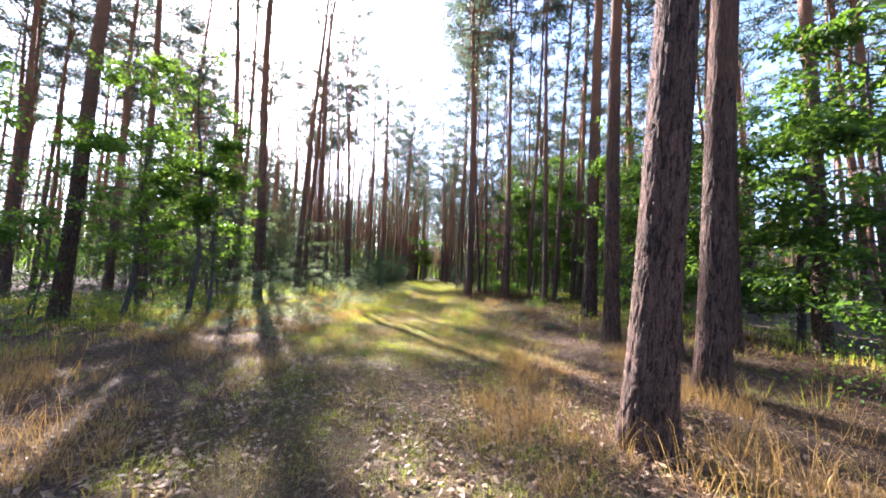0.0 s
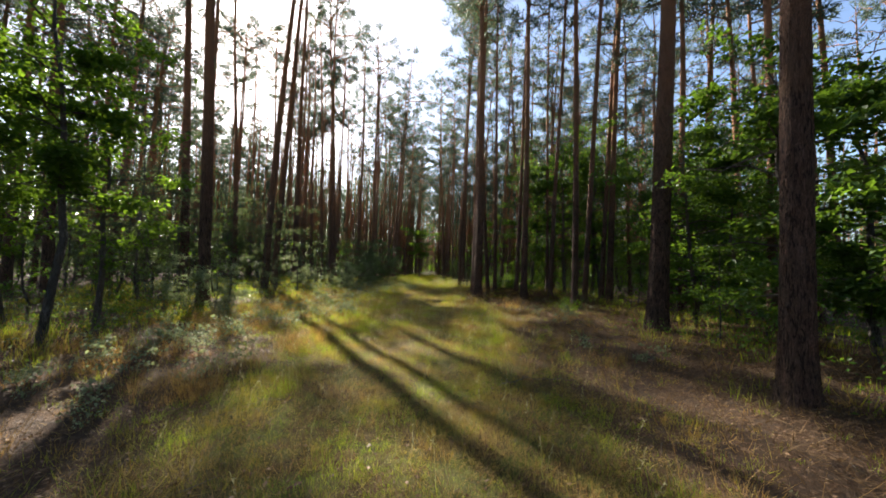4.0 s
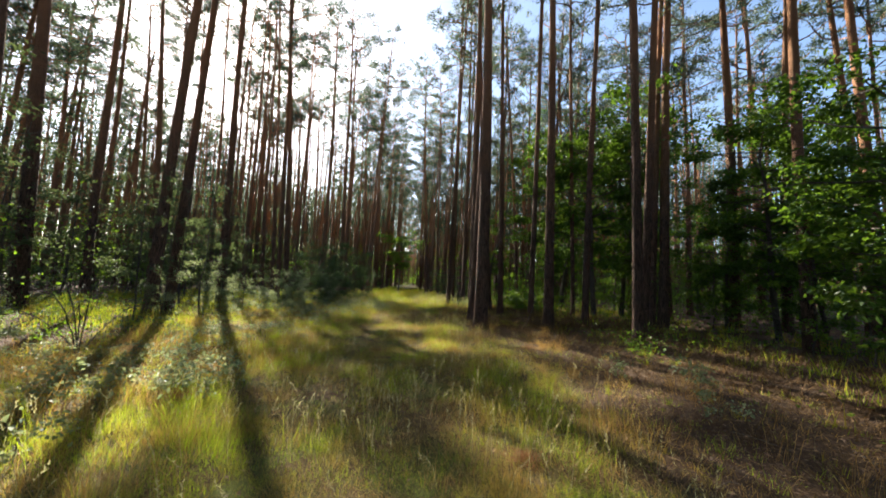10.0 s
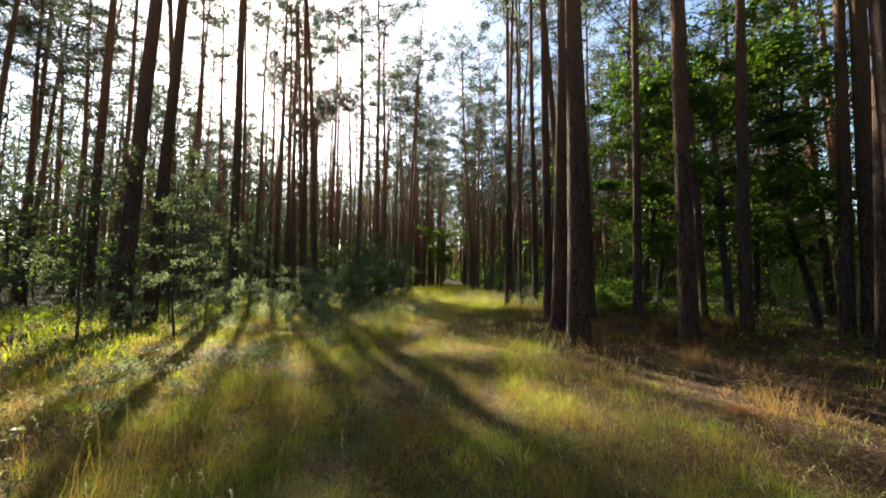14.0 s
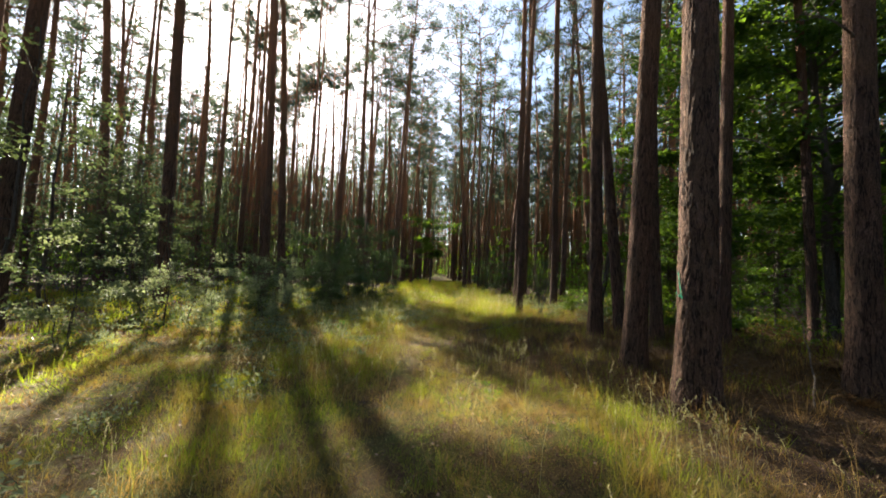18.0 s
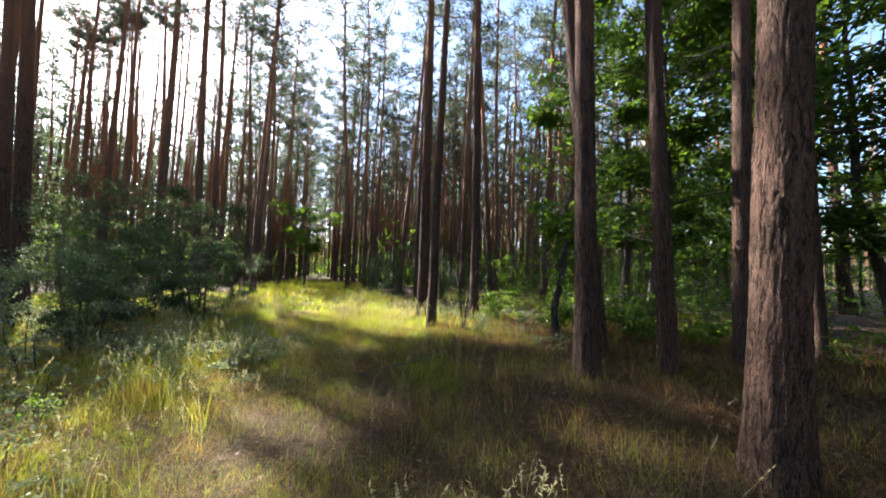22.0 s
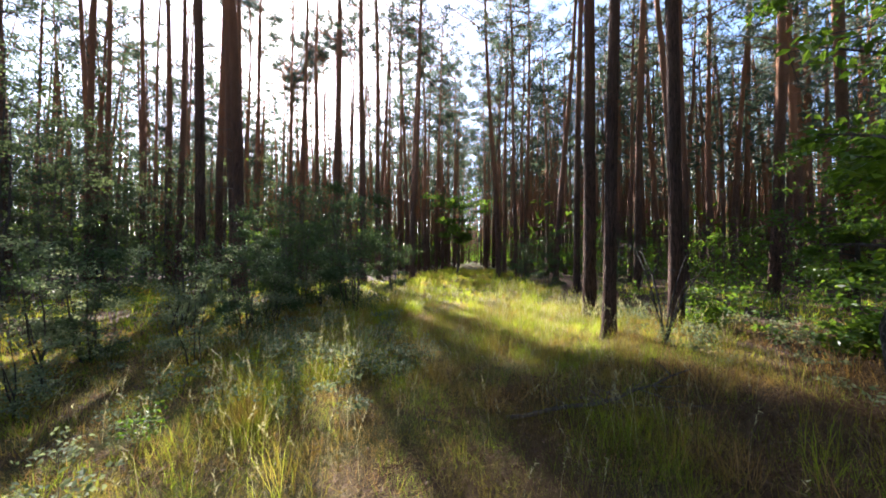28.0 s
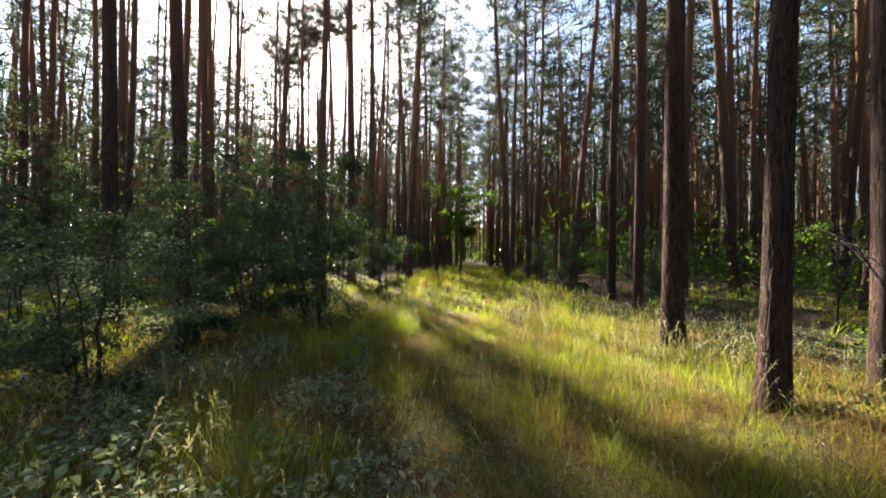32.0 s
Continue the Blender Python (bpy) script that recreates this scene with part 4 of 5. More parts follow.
for x, y in [(-4.3, 8.2), (-4.9, 9.4), (-5.4, 8.4), (-3.9, 10.4), (-4.4, 6.6), (-5.6, 6.9), (-3.4, 11.4), (-4.4, 12.4), (-5.2, 13.6), (-3.6, 13.2), (-2.9, 12.9),
             (-4.6, 16.2), (-5.4, 17.4), (3.2, 14.4), (2.7, 9.4), (3.5, 8.4), (-3.1, 25.4), (-3.6, 26.6), (-2.9, 24.6), (-4.1, 24.9), (2.7, 25.4), (3.1, 26.2), (2.4, 24.4)]:
    grow("herb", x, y, float(rng.uniform(0.8, 1.25)))


def weeds():
    """Leafy weeds in the rank growth at the far part of the walk, and a few nearer."""
    for n in range(250):
        if n >= 215:
            x, y = float(rng.uniform(-4.6, -1.7)), float(rng.uniform(24.5, 29.5))
        elif n < 110:
            x, y = float(rng.uniform(-8.5, -2.6)), float(rng.uniform(21.5, 32))
        elif n < 155:
            x, y = float(rng.uniform(1.6, 5.5)), float(rng.uniform(25.5, 34))
        else:
            x, y = float(rng.uniform(-8, -3.2)), float(rng.uniform(5, 20))
        if clear_of(x, y, 0.4):
            grow("herb", x, y, float(rng.uniform(0.6, 1.25)))


weeds()


def scatter_saplings():
    n = 0
    for _ in range(70):
        x, y = float(rng.uniform(-26, -9.5)), float(rng.uniform(16, 44))
        if clear_of(x, y, 0.7) and not sunward(x, y):
            grow("pale_sapling", x, y, float(rng.uniform(1.1, 2.0)))
    for _ in range(6000):
        x, y = float(rng.uniform(-30, 28)), float(rng.uniform(-6, 70))
        off = x - float(lane(y))
        if off < 0:
            kind, edge = ("pale_sapling" if rng.random() < 0.7 else "sapling"), 6.5 if y > 18 else 10.5
        else:
            kind, edge = "sapling", 7.0 if y < 34 else 5.5
        if y > 34:
            edge = 4.6
        if y < 0:
            edge = 9
        if abs(off) < edge or not clear_of(x, y, 0.6) or abs(x) > 0.62 * (y + 24) or sunward(x, y):
            continue
        grow(kind, x, y, float(rng.uniform(0.6, 1.35)))
        n += 1
        if n >= 170:
            break


scatter_saplings()


def undergrowth():
    """Low leafy growth between the farther stems, too dense to tell plant from plant."""
    s = Soup()
    r = np.random.default_rng(17)
    n = 0
    while n < 1000:
        x, y = r.uniform(-42, 38), r.uniform(14, 92)
        off = abs(x - float(lane(y)))
        if off < (11.5 if y < 36 else 6.5) or y > 46 and off < 4.2:
            continue
        h, w = r.uniform(0.6, 4.2) if x > -6 else r.uniform(0.8, 6.5), r.uniform(0.5, 1.3)
        m = 90
        at = np.stack([r.normal(x, w, m), r.normal(y, w, m), 0.08 + h * r.uniform(0, 1, m) ** 1.2], 1)
        v, f = leaves(at, r, 0.15)
        s.add(v, tris=f, mat=int(x < -6 and r.random() < 0.6))
        n += 1
    for _ in range(420):
        x, y = r.uniform(-16, -5.0) if r.random() < 0.62 else r.uniform(5.0, 13), r.uniform(2, 38)
        if abs(x - float(lane(y))) < (5.5 if y > 20 else 6.2):
            continue
        m, w, h = 70, r.uniform(0.2, 0.5), r.uniform(0.15, 0.7)
        at = np.stack([r.normal(x, w, m), r.normal(y, w, m), -0.1 + h * r.uniform(0.1, 1, m)], 1)
        v, f = leaves(at, r, 0.075)
        s.add(v, tris=f, mat=int(x < 0 and r.random() < 0.5))
    tagged(new("undergrowth", s.mesh("undergrowth", [M_LEAF, M_AIRY])), "tangled green undergrowth between the pines", "undergrowth", kind="stuff")


undergrowth()


# ---- grass, litter and twigs ----
def blades(n, place, height, width, bend, r, lie=0.0, a=None):
    """Bent blades: five corners, a quad and a triangle each."""
    x, y = place
    z = rise(x, y)
    p = np.stack([x, y, z - 0.01], 1)
    a = r.uniform(0, 2 * np.pi, n) if a is None else a
    out = np.stack([np.cos(a), np.sin(a), 0 * a], 1)
    b = r.uniform(0, 2 * np.pi, n)
    side = np.stack([np.cos(b), np.sin(b), 0 * b], 1) * width[:, None] * 0.5
    lean = (bend * r.uniform(0.2, 1.0, n))[:, None]
    h = height[:, None]
    mid = p + out * h * lean * 0.35 + [0, 0, 1] * h * 0.58 * (1 - lie)
    tip = p + out * h * (lean * 0.95 + lie * 0.4) + [0, 0, 1] * h * (1 - 0.35 * lean) * (1 - lie) + [0, 0, 0.012]
    v = np.stack([p - side, p + side, mid + side * 0.8, mid - side * 0.8, tip], 1).reshape(-1, 3)
    k = np.arange(n)[:, None] * 5
    return v, k + [3, 2, 4], k + [0, 1, 2, 3]


def straws(n, place, height, width, bend, r, lie, a):
    """Short blades of one face each, tilted at random."""
    x, y = place
    p = np.stack([x, y, rise(x, y) - 0.006], 1)
    b = a + np.pi / 2 + r.normal(0, 0.6, n)
    side = np.stack([np.cos(b), np.sin(b), 0.3 * r.normal(0, 1, n)], 1) * width[:, None] * 0.5
    lean = bend * r.uniform(0.1, 1.0, n) * 0.9 + lie * r.uniform(0.7, 1.2, n)
    flat = np.clip(lean, 0, 1.5)
    tip = p + np.stack([np.cos(a) * np.sin(flat), np.sin(a) * np.sin(flat), np.cos(flat)], 1) * height[:, None] + [0, 0, 0.008]
    raised = (lie * r.uniform(0, 0.06, n))[:, None] * [0, 0, 1]
    return np.stack([p - side + raised, p + side + raised, tip], 1).reshape(-1, 3), np.arange(n * 3).reshape(-1, 3)


def sown(n, r, x0, x1, y0, y1, weight):
    """Places by a density between 0 and 1."""
    xs, ys, left = [], [], n
    while left > 0:
        x, y = r.uniform(x0, x1, 4 * n), r.uniform(y0, y1, 4 * n)
        keep = r.uniform(0, 1, 4 * n) < weight(x, y)
        xs.append(x[keep][:left])
        ys.append(y[keep][:left])
        left -= len(xs[-1])
    return np.concatenate(xs), np.concatenate(ys)


def patchy(x, y, k):
    return 0.5 + 0.5 * np.sin(1.9 * x + 0.6 * y + k) * np.sin(1.3 * y - 0.8 * x + 2 * k) + 0.25 * np.sin(5.1 * x + k) * np.sin(4.3 * y)


def tallness(x, y):
    """Where the grass stands high: beside the wheel tracks and towards the far end."""
    off = np.abs(x - lane(y))
    t = np.interp(y, [-4, 6, 12, 18, 21, 24, 26, 32, 60], [0.25, 0.36, 0.55, 0.45, 0.50, 0.55, 0.72, 0.9, 1.0])
    return t * (0.55 + 0.6 * np.exp(-((off - 1.9) / 1.3) ** 2)) * (0.7 + 0.6 * np.clip(patchy(x * 0.7, y * 0.7, 3), 0, 1))


def lumps(x, y):
    """Tussocks and hollows, about half a metre across."""
    return 0.45 + 1.0 * np.clip(patchy(x * 1.9 + 0.4 * np.sin(y * 1.1), y * 1.7 + 0.5 * np.sin(x * 1.7), 12.0), 0, 1)


def grass_object(name, label, mat, n, box, weight, hgt, wid, bend, seed, lie=0.0, tuft=1, short=False, spread=0.030):
    r = np.random.default_rng(seed)
    m = n // tuft
    x, y = sown(m, r, *box, weight)
    size = r.lognormal(0, 0.35, m) if tuft > 1 else np.ones(m)
    x, y, size = np.repeat(x, tuft), np.repeat(y, tuft), np.repeat(size, tuft)
    n = m * tuft
    dx, dy = r.normal(0, spread, n) * size, r.normal(0, spread, n) * size
    if tuft > 1:
        x, y = x + dx, y + dy
    a = np.arctan2(dy, dx) + r.normal(0, 0.7, n) if tuft > 1 else r.uniform(0, 6.283, n)
    s = Soup()
    if short:
        v, t = straws(n, (x, y), hgt(x, y, r) * size, wid(x, y, r) * (1 + 0.4 * np.clip(np.abs(x + 0.8) - 2, 0, 6)), bend, r, lie, a)
        s.add(v, tris=t)
    else:
        v, t, q = blades(n, (x, y), hgt(x, y, r) * size, wid(x, y, r), np.full(n, bend), r, lie, a)
        s.add(v, tris=t, quads=q)
    return tagged(new(name, s.mesh(name, [mat])), label, "grass", kind="stuff")


near_box, mid_box = (-9.5, 6.0, -3.5, 33.0), (-9, 8, 33.0, 62.0)
near_w = lambda x, y: np.clip(grassy(x, y) * np.clip(patchy(x, y, 0.5) + 0.1, 0.04, 1), 0, 1)
trodden = lambda x, y: 1 - 0.45 * np.exp(-((np.abs(x - lane(y)) - 0.75) / 0.3) ** 2)
close = lambda x, y: 1 / (1 + 0.35 * np.clip(np.abs(x + 0.8) - 2, 0, 9))
grass_object("grass", "short green grass on the lane", M_GRASS, 330000, near_box, lambda x, y: np.clip(near_w(x, y) * 1.15 + 0.04, 0, 1) * close(x, y),
             lambda x, y, r: (0.05 + 0.13 * tallness(x, y) ** 1.3) * r.uniform(0.5, 1.4, len(x)) * trodden(x, y) * lumps(x, y), lambda x, y, r: r.uniform(0.0025, 0.0048, len(x)), 1.15, 21, tuft=16, short=True, spread=0.045)
grass_object("tangled_grass", "tangled mat of bent yellowing grass on the lane", M_MAT, 220000, (-7.5, 4.5, -3.0, 31.0),
             lambda x, y: np.clip(grassy(x, y) * 1.3, 0.03, 1) * close(x, y) ** 1.5 * np.clip(0.4 + patchy(x * 1.1, y * 1.1, 14.0), 0.15, 1),
             lambda x, y, r: r.uniform(0.05, 0.17, len(x)) * lumps(x, y), lambda x, y, r: r.uniform(0.0022, 0.0042, len(x)), 1.0, 33, lie=0.55, tuft=9, short=True, spread=0.06)
grass_object("tall_grass", "tall green grass in tufts beside the track", M_GRASS, 30000, near_box,
             lambda x, y: np.clip(grassy(x, y) * np.clip(tallness(x, y) - np.interp(y, [0, 9, 13], [0.9, 0.6, 0.35]), 0, 1) * np.clip(patchy(x * 1.4, y * 1.4, 2.2) - 0.35, 0, 1) * 2, 0, 1),
             lambda x, y, r: (0.12 + 0.24 * tallness(x, y)) * r.uniform(0.6, 1.3, len(x)) * lumps(x, y), lambda x, y, r: r.uniform(0.002, 0.0045, len(x)), 0.9, 25, tuft=12, spread=0.05)
grass_object("dry_grass", "dry straw-coloured grass on the lane", M_STRAW, 160000, near_box,
             lambda x, y: np.clip((grassy(x, y) * 0.8 + 0.12) * np.clip(1.2 + 0.3 * (y > 21) - patchy(x, y, 0.5), 0.12, 1), 0, 1) * close(x, y),
             lambda x, y, r: (0.05 + 0.09 * tallness(x, y)) * r.uniform(0.5, 1.5, len(x)) * lumps(x, y), lambda x, y, r: r.uniform(0.0025, 0.005, len(x)), 1.0, 22, tuft=10, short=True, spread=0.05, lie=0.3)
grass_object("far_grass", "tall green grass along the lane", M_GRASS, 26000, mid_box, grassy,
             lambda x, y, r: (0.12 + 0.22 * tallness(x, y)) * r.uniform(0.5, 1.3, len(x)), lambda x, y, r: r.uniform(0.008, 0.018, len(x)), 0.8, 23, tuft=8)
grass_object("matted_grass", "matted dead grass and pine needles on the ground", M_HAY, 190000, (-11.5, 9.5, -3.5, 30.0),
             lambda x, y: np.clip(1.0 - 0.7 * grassy(x, y), 0.05, 1) * np.clip(0.45 + patchy(x * 0.8, y * 0.8, 5.0), 0, 1) * np.where(x > 0, 1.0, 0.7) * np.where((y > 18.5) & (y < 25) & (x > -1), 1.0, 0.5) * np.where(x < -6, 0.5, 1),
             lambda x, y, r: r.uniform(0.08, 0.26, len(x)), lambda x, y, r: r.uniform(0.003, 0.006, len(x)), 0.9, 24, lie=0.75, tuft=7, short=True, spread=0.06)


grass_object("wood_grass", "thin grass growing between the pines", M_GRASS, 60000, (-18, 13, 0, 42),
             lambda x, y: np.clip((np.abs(x - lane(y)) - 4.5) / 3, 0, 1) * np.clip(patchy(x * 0.6, y * 0.6, 6.0) - 0.1, 0, 1) * np.where(x > 0, 0.35, 1),
             lambda x, y, r: r.uniform(0.10, 0.32, len(x)), lambda x, y, r: r.uniform(0.004, 0.007, len(x)), 0.8, 27, tuft=12, short=True, spread=0.08)


grass_object("thatch", "thick layer of dead grass under the pines", M_HAY, 84000, (-1.2, 6.0, 20.2, 26.0),
             lambda x, y: np.clip(0.35 + patchy(x * 1.6, y * 1.6, 9.0), 0, 1) * np.clip((x + 1.2) / 0.8, 0, 1),
             lambda x, y, r: r.uniform(0.08, 0.24, len(x)), lambda x, y, r: r.uniform(0.003, 0.007, len(x)), 0.7, 29, lie=0.85, tuft=6, short=True, spread=0.07)
grass_object("shade_grass", "dark green grass growing through dead grass", M_GRASS, 12000, (-1.2, 6.0, 20.4, 26.5),
             lambda x, y: np.clip(patchy(x * 1.3, y * 1.3, 10.0) - 0.25, 0, 1) * np.clip((x + 1.2) / 0.8, 0, 1),
             lambda x, y, r: r.uniform(0.05, 0.18, len(x)), lambda x, y, r: r.uniform(0.003, 0.005, len(x)), 0.9, 30, tuft=9, short=True, spread=0.06)
grass_object("straw_tufts", "tall tufts of orange-brown dry grass", M_STRAW, 26000, (-7.5, 4.6, -1.0, 27.0),
             lambda x, y: np.clip(patchy(x * 1.2, y * 1.2, 8.0) - 0.45, 0, 1) * np.where(x > 0.4, np.where(y < 5, 1.0, np.where(y < 12, 0.12, 0.35)), np.where((x < -2.4) & (y < 17), 0.6, 0.0)),
             lambda x, y, r: r.uniform(0.14, 0.40, len(x)), lambda x, y, r: r.uniform(0.002, 0.004, len(x)), 1.0, 28, tuft=22, spread=0.05)


def rusty_patches():
    """Low heaps of rust-coloured needles and dead grass in the lane."""
    r = np.random.default_rng(37)
    s = Soup()
    for x, y, rad, n in [(-3.2, 12.9, 0.30, 2600), (0.65, 11.6, 0.20, 1200), (-1.2, 16.2, 0.22, 1200), (2.3, 16.5, 0.20, 1000), (4.15, 20.2, 0.36, 2400), (-4.4, 8.2, 0.24, 900), (1.9, 3.6, 0.30, 1200)]:
        d, az = rad * np.abs(r.normal(0, 0.6, n)), r.uniform(0, 6.283, n)
        px, py = x + d * np.cos(az) * 1.4, y + d * np.sin(az)
        v, t = straws(n, (px, py), r.uniform(0.05, 0.13, n), r.uniform(0.002, 0.004, n), 0.9, r, 0.8, r.uniform(0, 6.283, n))
        v[:, 2] += np.repeat(0.05 * np.exp(-(d / rad) ** 2) * r.uniform(0, 1, n), 3)
        s.add(v, tris=t)
    tagged(new("dead_needles", s.mesh("dead_needles", [M_RUST])), "heaps of rust-coloured dead needles and grass in the lane", "needles", kind="stuff")


rusty_patches()


def seed_heads():
    """Tall stalks with feathery heads."""
    r = np.random.default_rng(31)
    n = 2600
    x, y = sown(n, r, -6, 4, 4, 34, lambda x, y: grassy(x, y) * np.clip(tallness(x, y) - 0.2, 0, 1) * np.clip(patchy(x, y, 1.7) + 0.2 * (y > 22), 0, 1))
    for cx, cy, m, rad in [(-0.27, 21.3, 45, 0.35), (-1.0, 12.2, 80, 0.9), (0.5, 28.6, 120, 0.8), (-0.3, 13.3, 50, 0.6), (0.9, 18.9, 30, 0.3), (-2.6, 25.6, 50, 0.6)]:
        x, y = np.append(x, r.normal(cx, rad, m)), np.append(y, r.normal(cy, rad * 0.7, m))
    n = len(x)
    s = Soup()
    h = r.uniform(0.35, 0.75, n) * np.clip(0.6 + 0.5 * tallness(x, y), 0.5, 1.1)
    v, t, q = blades(n, (x, y), h, np.full(n, 0.0025), np.full(n, 0.45), r)
    s.add(v, tris=t, quads=q)
    tips = v.reshape(-1, 5, 3)[:, 4]
    way = unit(tips - v.reshape(-1, 5, 3)[:, 2])
    per = 9
    c = np.repeat(tips, per, axis=0) - np.repeat(way, per, axis=0) * np.tile(np.linspace(0, 0.11, per), n)[:, None]
    d = unit(np.repeat(way, per, axis=0) * 0.8 + r.normal(0, 0.6, (n * per, 3)))
    side = unit(np.cross(d, r.normal(0, 1, (n * per, 3))))
    s.add(np.stack([c - side * 0.0045, c + side * 0.0045, c + d * 0.030], 1), tris=np.arange(n * per * 3).reshape(-1, 3))
    tagged(new("seed_heads", s.mesh("seed_heads", [M_SEED])), "tall grass stalks with pale feathery seed heads", "grass", kind="stuff")


seed_heads()


def fallen_leaves(n, box, seed, small, large, weight, label):
    r = np.random.default_rng(seed)
    x, y = sown(n, r, *box, weight)
    at = np.stack([x, y, rise(x, y) + r.uniform(0.004, 0.03, n)], 1)
    a = r.uniform(0, 6.283, n)
    d = np.stack([np.cos(a), np.sin(a), r.normal(0, 0.25, n)], 1)
    side = unit(np.cross(d, np.stack([r.normal(0, 0.3, n), r.normal(0, 0.3, n), np.ones(n)], 1)))
    ln = r.uniform(small, large, (n, 1))
    w = ln * r.uniform(0.45, 0.7, (n, 1))
    mid = at + d * ln * 0.5
    curl = r.uniform(-0.012, 0.02, (n, 1)) * [0, 0, 1]
    v = np.stack([at, mid - side * w * 0.5 + curl, at + d * ln, mid + side * w * 0.5 + curl], 1).reshape(-1, 3)
    k = np.arange(n)[:, None] * 4
    s = Soup()
    s.add(v, tris=np.concatenate([k + [0, 1, 2], k + [0, 2, 3]]))
    tagged(new("fallen_leaves", s.mesh("fallen_leaves", [M_LITTER])), label, "leaves", kind="stuff")


fallen_leaves(40000, (-10, 10, -3.5, 30), 41, 0.022, 0.058, lambda x, y: np.clip(1.05 - 0.75 * grassy(x, y), 0, 1) * np.clip(0.35 + patchy(x * 0.6, y * 0.6, 4.0), 0, 1),
              "dry brown leaves lying on the forest floor")
fallen_leaves(9000, (-3.4, 3.4, -1.8, 5.0), 42, 0.035, 0.085, lambda x, y: np.clip(patchy(x, y, 6.0) + 0.1, 0, 1) * np.clip((5.0 - y) / 3, 0, 1),
              "drift of curled dry oak leaves on the lane")


def fallen_branch(points, thick, twigs, seed, label="grey dead branch lying on the forest floor"):
    r = np.random.default_rng(seed)
    p = np.array(points, float)
    t = np.linspace(0, len(p) - 1, 12)
    line = np.stack([np.interp(t, np.arange(len(p)), p[:, k]) for k in range(3)], 1)
    line += np.concatenate([[[0, 0, 0]], r.normal(0, 0.012, (11, 3))])
    line[:, 2] += rise(line[:, 0], line[:, 1]) + thick * 0.8
    ob = thing("fallen_branch", label, "branch", "fallen branches")
    ob.location = line[0]
    s = Soup()
    v, q = tube(line - line[0], np.linspace(thick, thick * 0.3, 12), 7)
    s.add(v, quads=q)
    part("branch_wood", s.mesh("branch_wood", [M_DEAD], smooth=True), ob)
    for _ in range(twigs):
        a = line[r.integers(3, 11)]
        e = a + r.normal(0, 1, 3) * [0.30, 0.30, 0.05] + [0, 0, r.uniform(0.02, 0.22)]
        v, q = tube(np.array([a, (a + e) / 2 + r.normal(0, 0.02, 3), e]) - line[0], [thick * 0.35, thick * 0.25, 0.002], 5)
        part("twig", mesh_of("twig", v, q, [M_DEAD], smooth=True), ob)
    return ob


def twigs_scattered():
    r = np.random.default_rng(51)
    s = Soup()
    x, y = sown(420, r, -9, 9, -2, 28, lambda x, y: np.clip(1.05 - grassy(x, y), 0.05, 1))
    for a, b in zip(x, y):
        az, ln = r.uniform(0, 6.28), r.uniform(0.12, 0.55)
        p = np.array([[a + t * ln * np.cos(az), b + t * ln * np.sin(az), 0] for t in (0, 0.5, 1.0)])
        p[1, :2] += r.normal(0, 0.03, 2)
        p[:, 2] = rise(p[:, 0], p[:, 1]) + [0.012, r.uniform(0.015, 0.035), 0.015]
        v, q = tube(p, [0.006, 0.005, 0.002], 4)
        s.add(v, quads=q)
    tagged(new("twigs", s.mesh("twigs", [M_DEAD], smooth=True)), "small dry twigs strewn over the forest floor", "twigs", kind="stuff")


twigs_scattered()

fallen_branch([(-0.6, 24.9, 0.0), (0.3, 25.05, 0.10), (1.3, 25.3, 0.22)], 0.024, 12, 1)
fallen_branch([(0.1, 25.45, 0.0), (0.6, 25.2, 0.05), (1.1, 24.8, 0.02)], 0.014, 6, 2)
fallen_branch([(4.15, 20.95, 0.0), (4.8, 20.3, 0.05), (5.6, 19.7, 0.02)], 0.018, 5, 3, "pale dead branch lying beside a pine")
fallen_branch([(3.25, 20.0, 0.0), (3.75, 20.5, 0.45), (4.05, 21.0, 0.9), (4.2, 21.4, 1.35)], 0.012, 4, 4, "pale dead branch leaning up from the ground")
fallen_branch([(3.6, 19.6, 0.0), (3.9, 19.3, 0.04), (4.4, 19.1, 0.02)], 0.012, 5, 5)
fallen_branch([(0.4, 7.0, 0.0), (0.9, 7.3, 0.03), (1.6, 7.4, 0.02)], 0.012, 4, 6)
fallen_branch([(2.5, 15.2, 0.0), (3.1, 15.0, 0.03), (3.9, 15.3, 0.02)], 0.013, 4, 7)

fallen_branch([(3.6, 21.25, 0.0), (2.95, 20.98, 0.05), (2.3, 20.72, 0.03)], 0.010, 4, 8)
fallen_branch([(3.7, 21.0, 0.0), (3.0, 20.78, 0.03), (2.45, 20.55, 0.02)], 0.008, 3, 9)
fallen_branch([(2.6, 21.9, 0.0), (3.1, 21.6, 0.08), (3.7, 21.45, 0.04)], 0.009, 4, 10)
fallen_branch([(1.2, 22.6, 0.0), (1.7, 22.9, 0.03), (2.3, 23.0, 0.02)], 0.009, 5, 11)
fallen_branch([(-2.6, 5.9, 0.0), (-2.3, 6.2, 0.02), (-1.9, 6.3, 0.01)], 0.007, 2, 12)
fallen_branch([(3.4, 10.2, 0.0), (3.9, 10.5, 0.06), (4.5, 10.4, 0.03)], 0.010, 4, 13)


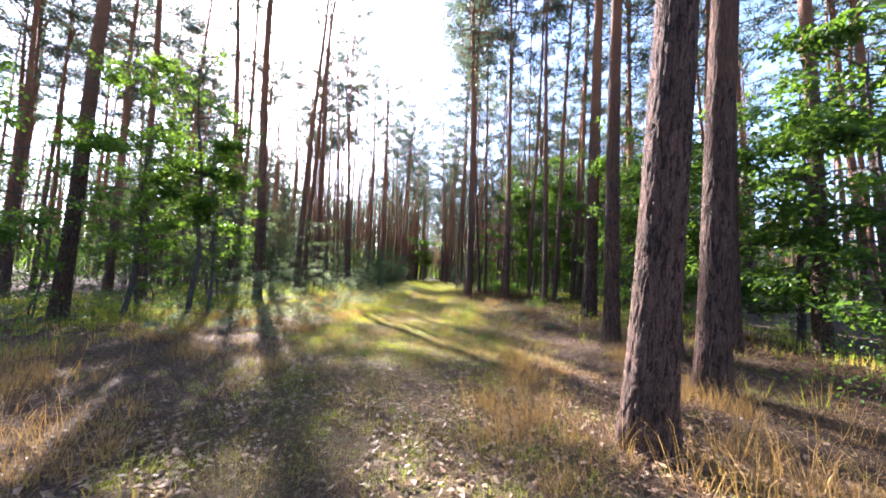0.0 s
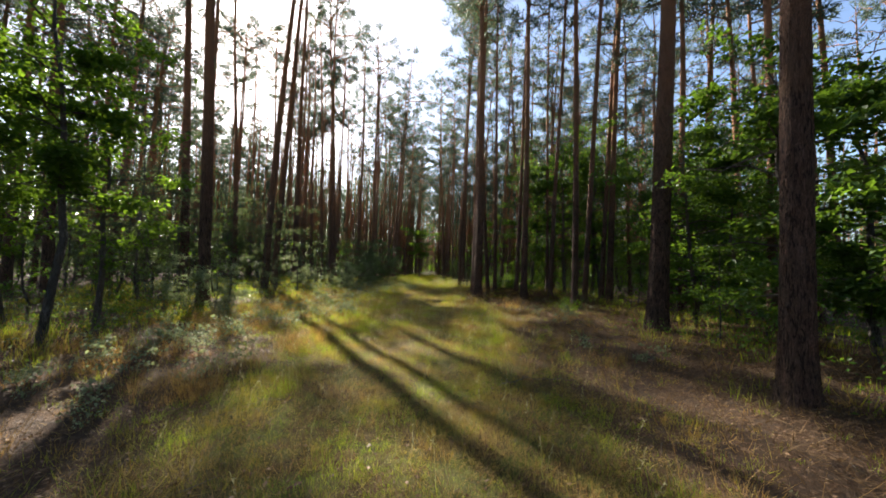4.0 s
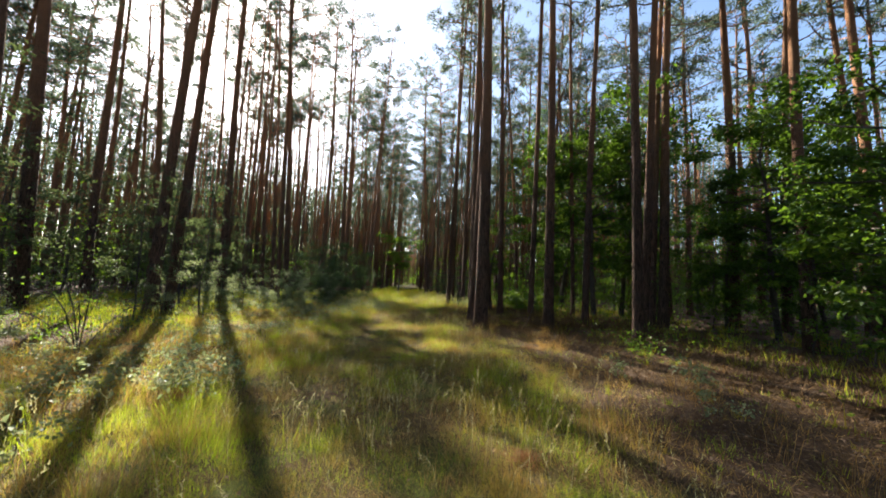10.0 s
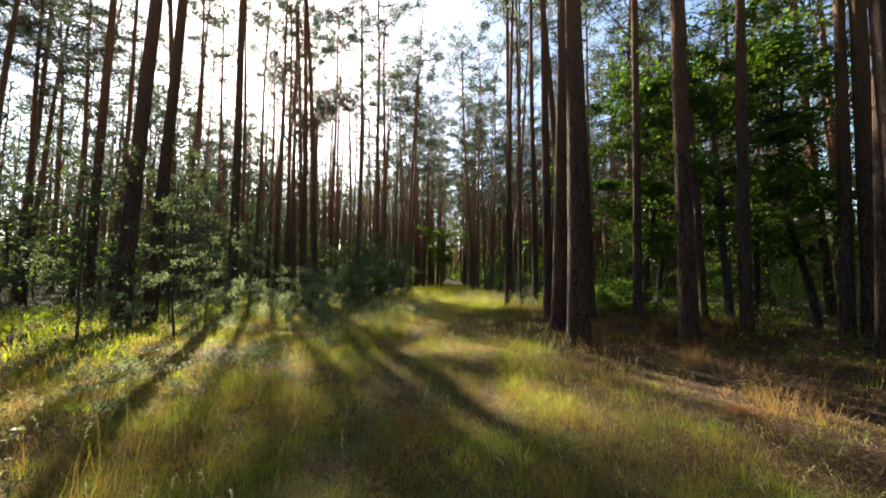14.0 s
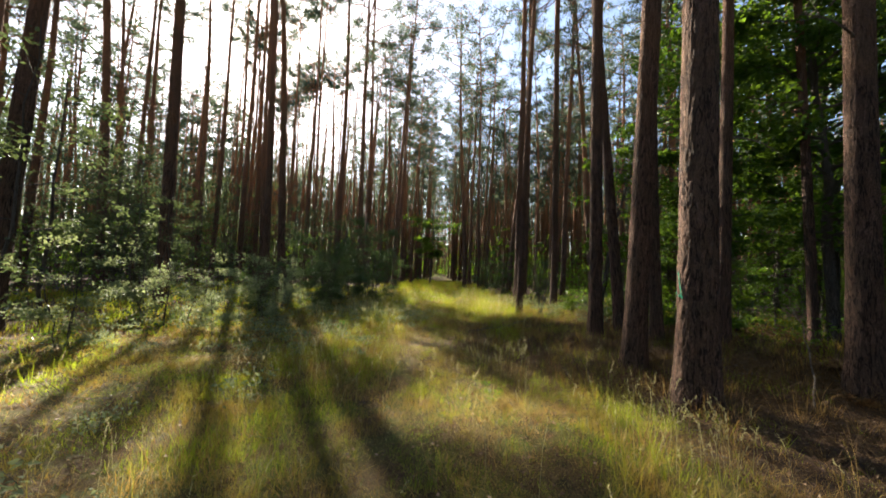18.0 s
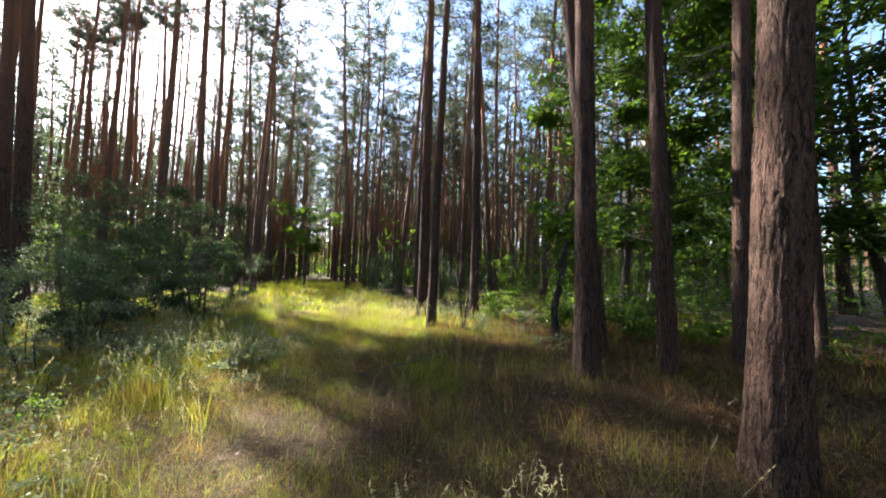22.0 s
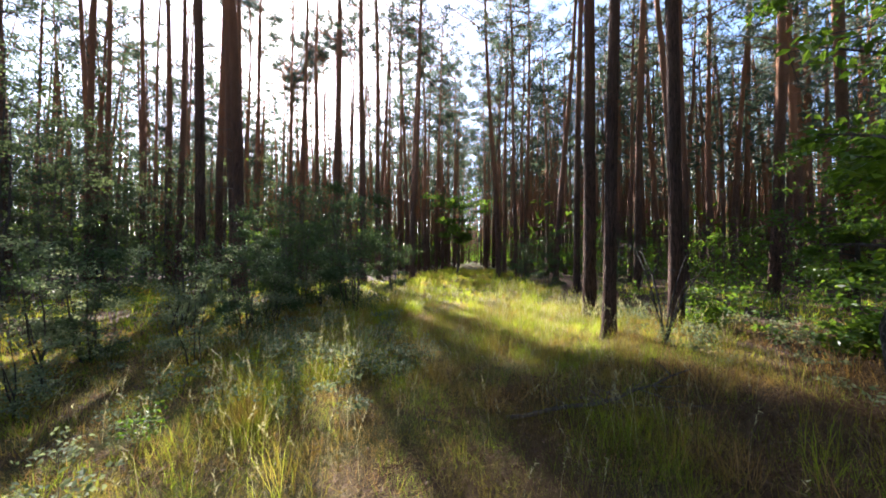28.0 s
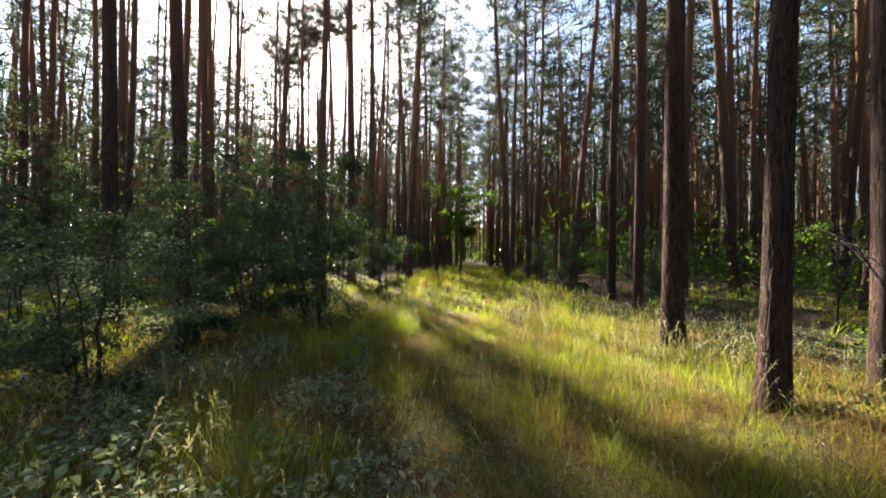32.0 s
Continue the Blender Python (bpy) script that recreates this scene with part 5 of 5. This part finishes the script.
def dead_shrub(x, y, seed):
    """Thin bare stems that arch over the grass."""
    r = np.random.default_rng(seed)
    ob = thing("dead_shrub", "leafless shrub with thin arching brown stems in the grass", "shrub")
    ob.location = (x, y, float(rise(x, y)))
    for n in range(6):
        a, reach, h = r.uniform(0, 6.283), r.uniform(0.6, 1.6), r.uniform(0.9, 1.6)
        u = np.linspace(0, 1, 12)
        line = np.stack([np.cos(a) * reach * u ** 1.2, np.sin(a) * reach * u ** 1.2, h * np.sin(np.pi * 0.72 * u) - 0.03], 1)
        line[1:] += np.cumsum(r.normal(0, 0.012, (11, 3)), axis=0)
        v, q = tube(line, np.linspace(0.013, 0.003, 12), 5)
        stem = part("stem", mesh_of("stem", v, q, [M_OAKBARK], smooth=True), ob)
        for _ in range(4):
            b = line[r.integers(4, 11)]
            e = b + r.normal(0, 0.17, 3)
            v, q = tube([b, (b + e) / 2 + r.normal(0, 0.015, 3), e], [0.005, 0.004, 0.002], 4)
            part("twig", mesh_of("twig", v, q, [M_OAKBARK], smooth=True), stem)


dead_shrub(1.9, 26.9, 71)
dead_shrub(-6.4, 15.2, 72)


def paint_stroke(a, b, width):
    """A sprayed stroke on the bark, from (angle, height) to (angle, height), lying on the plates and missing in the cracks."""
    n, m = 60, 12
    u, k = np.meshgrid(np.linspace(0, 1, n), np.linspace(-1, 1, m), indexing="ij")
    way = np.array([radians(b[0] - a[0]) * 0.19, b[1] - a[1]])
    across = np.array([-way[1], way[0]]) / np.linalg.norm(way)
    half = width * (0.42 + 0.07 * np.sin(9 * u + a[0]) + 0.05 * np.sin(31 * u))
    turned = marked.matrix_basis.inverted().to_3x3() @ Vector((1, 0, 0))
    th = np.radians(a[0] + (b[0] - a[0]) * u) + across[0] * k * half / 0.19 + math.atan2(turned.y, turned.x)
    z = (a[1] + (b[1] - a[1]) * u + across[1] * k * half - float(rise(1.805, 19.97))) / marked.scale.z
    th = th % (2 * np.pi)
    line, rad = trunk_line(1, z.ravel())
    relief = bark_relief(1, th, z)
    rr = rad.reshape(z.shape) * (0.65 * float(np.quantile(relief, 0.85)) + 0.35 * relief) + 0.004
    v = line.reshape(n, m, 3) + rr[..., None] * np.stack([np.cos(th), np.sin(th), 0 * th], -1)
    i, j = np.meshgrid(np.arange(n - 1), np.arange(m - 1), indexing="ij")
    q = np.stack([i * m + j, (i + 1) * m + j, (i + 1) * m + j + 1, i * m + j + 1], -1).reshape(-1, 4)
    worn = lattice(i * 0.4, j * 0.5, a[0], 99) + 0.35 * (np.abs(j - 5) / 5.5) ** 3
    keep = (worn < 0.80) & (relief[:-1, :-1] > 0.93)
    part("paint_stroke", mesh_of("paint_stroke", v.reshape(-1, 3), q[keep.ravel()], [M_PAINT], smooth=True), marked, "green spray paint")


paint_stroke((171, 1.60), (189, 1.305), 0.026)
paint_stroke((176, 1.318), (194, 1.30), 0.036)
paint_stroke((134, 1.385), (166, 1.325), 0.025)
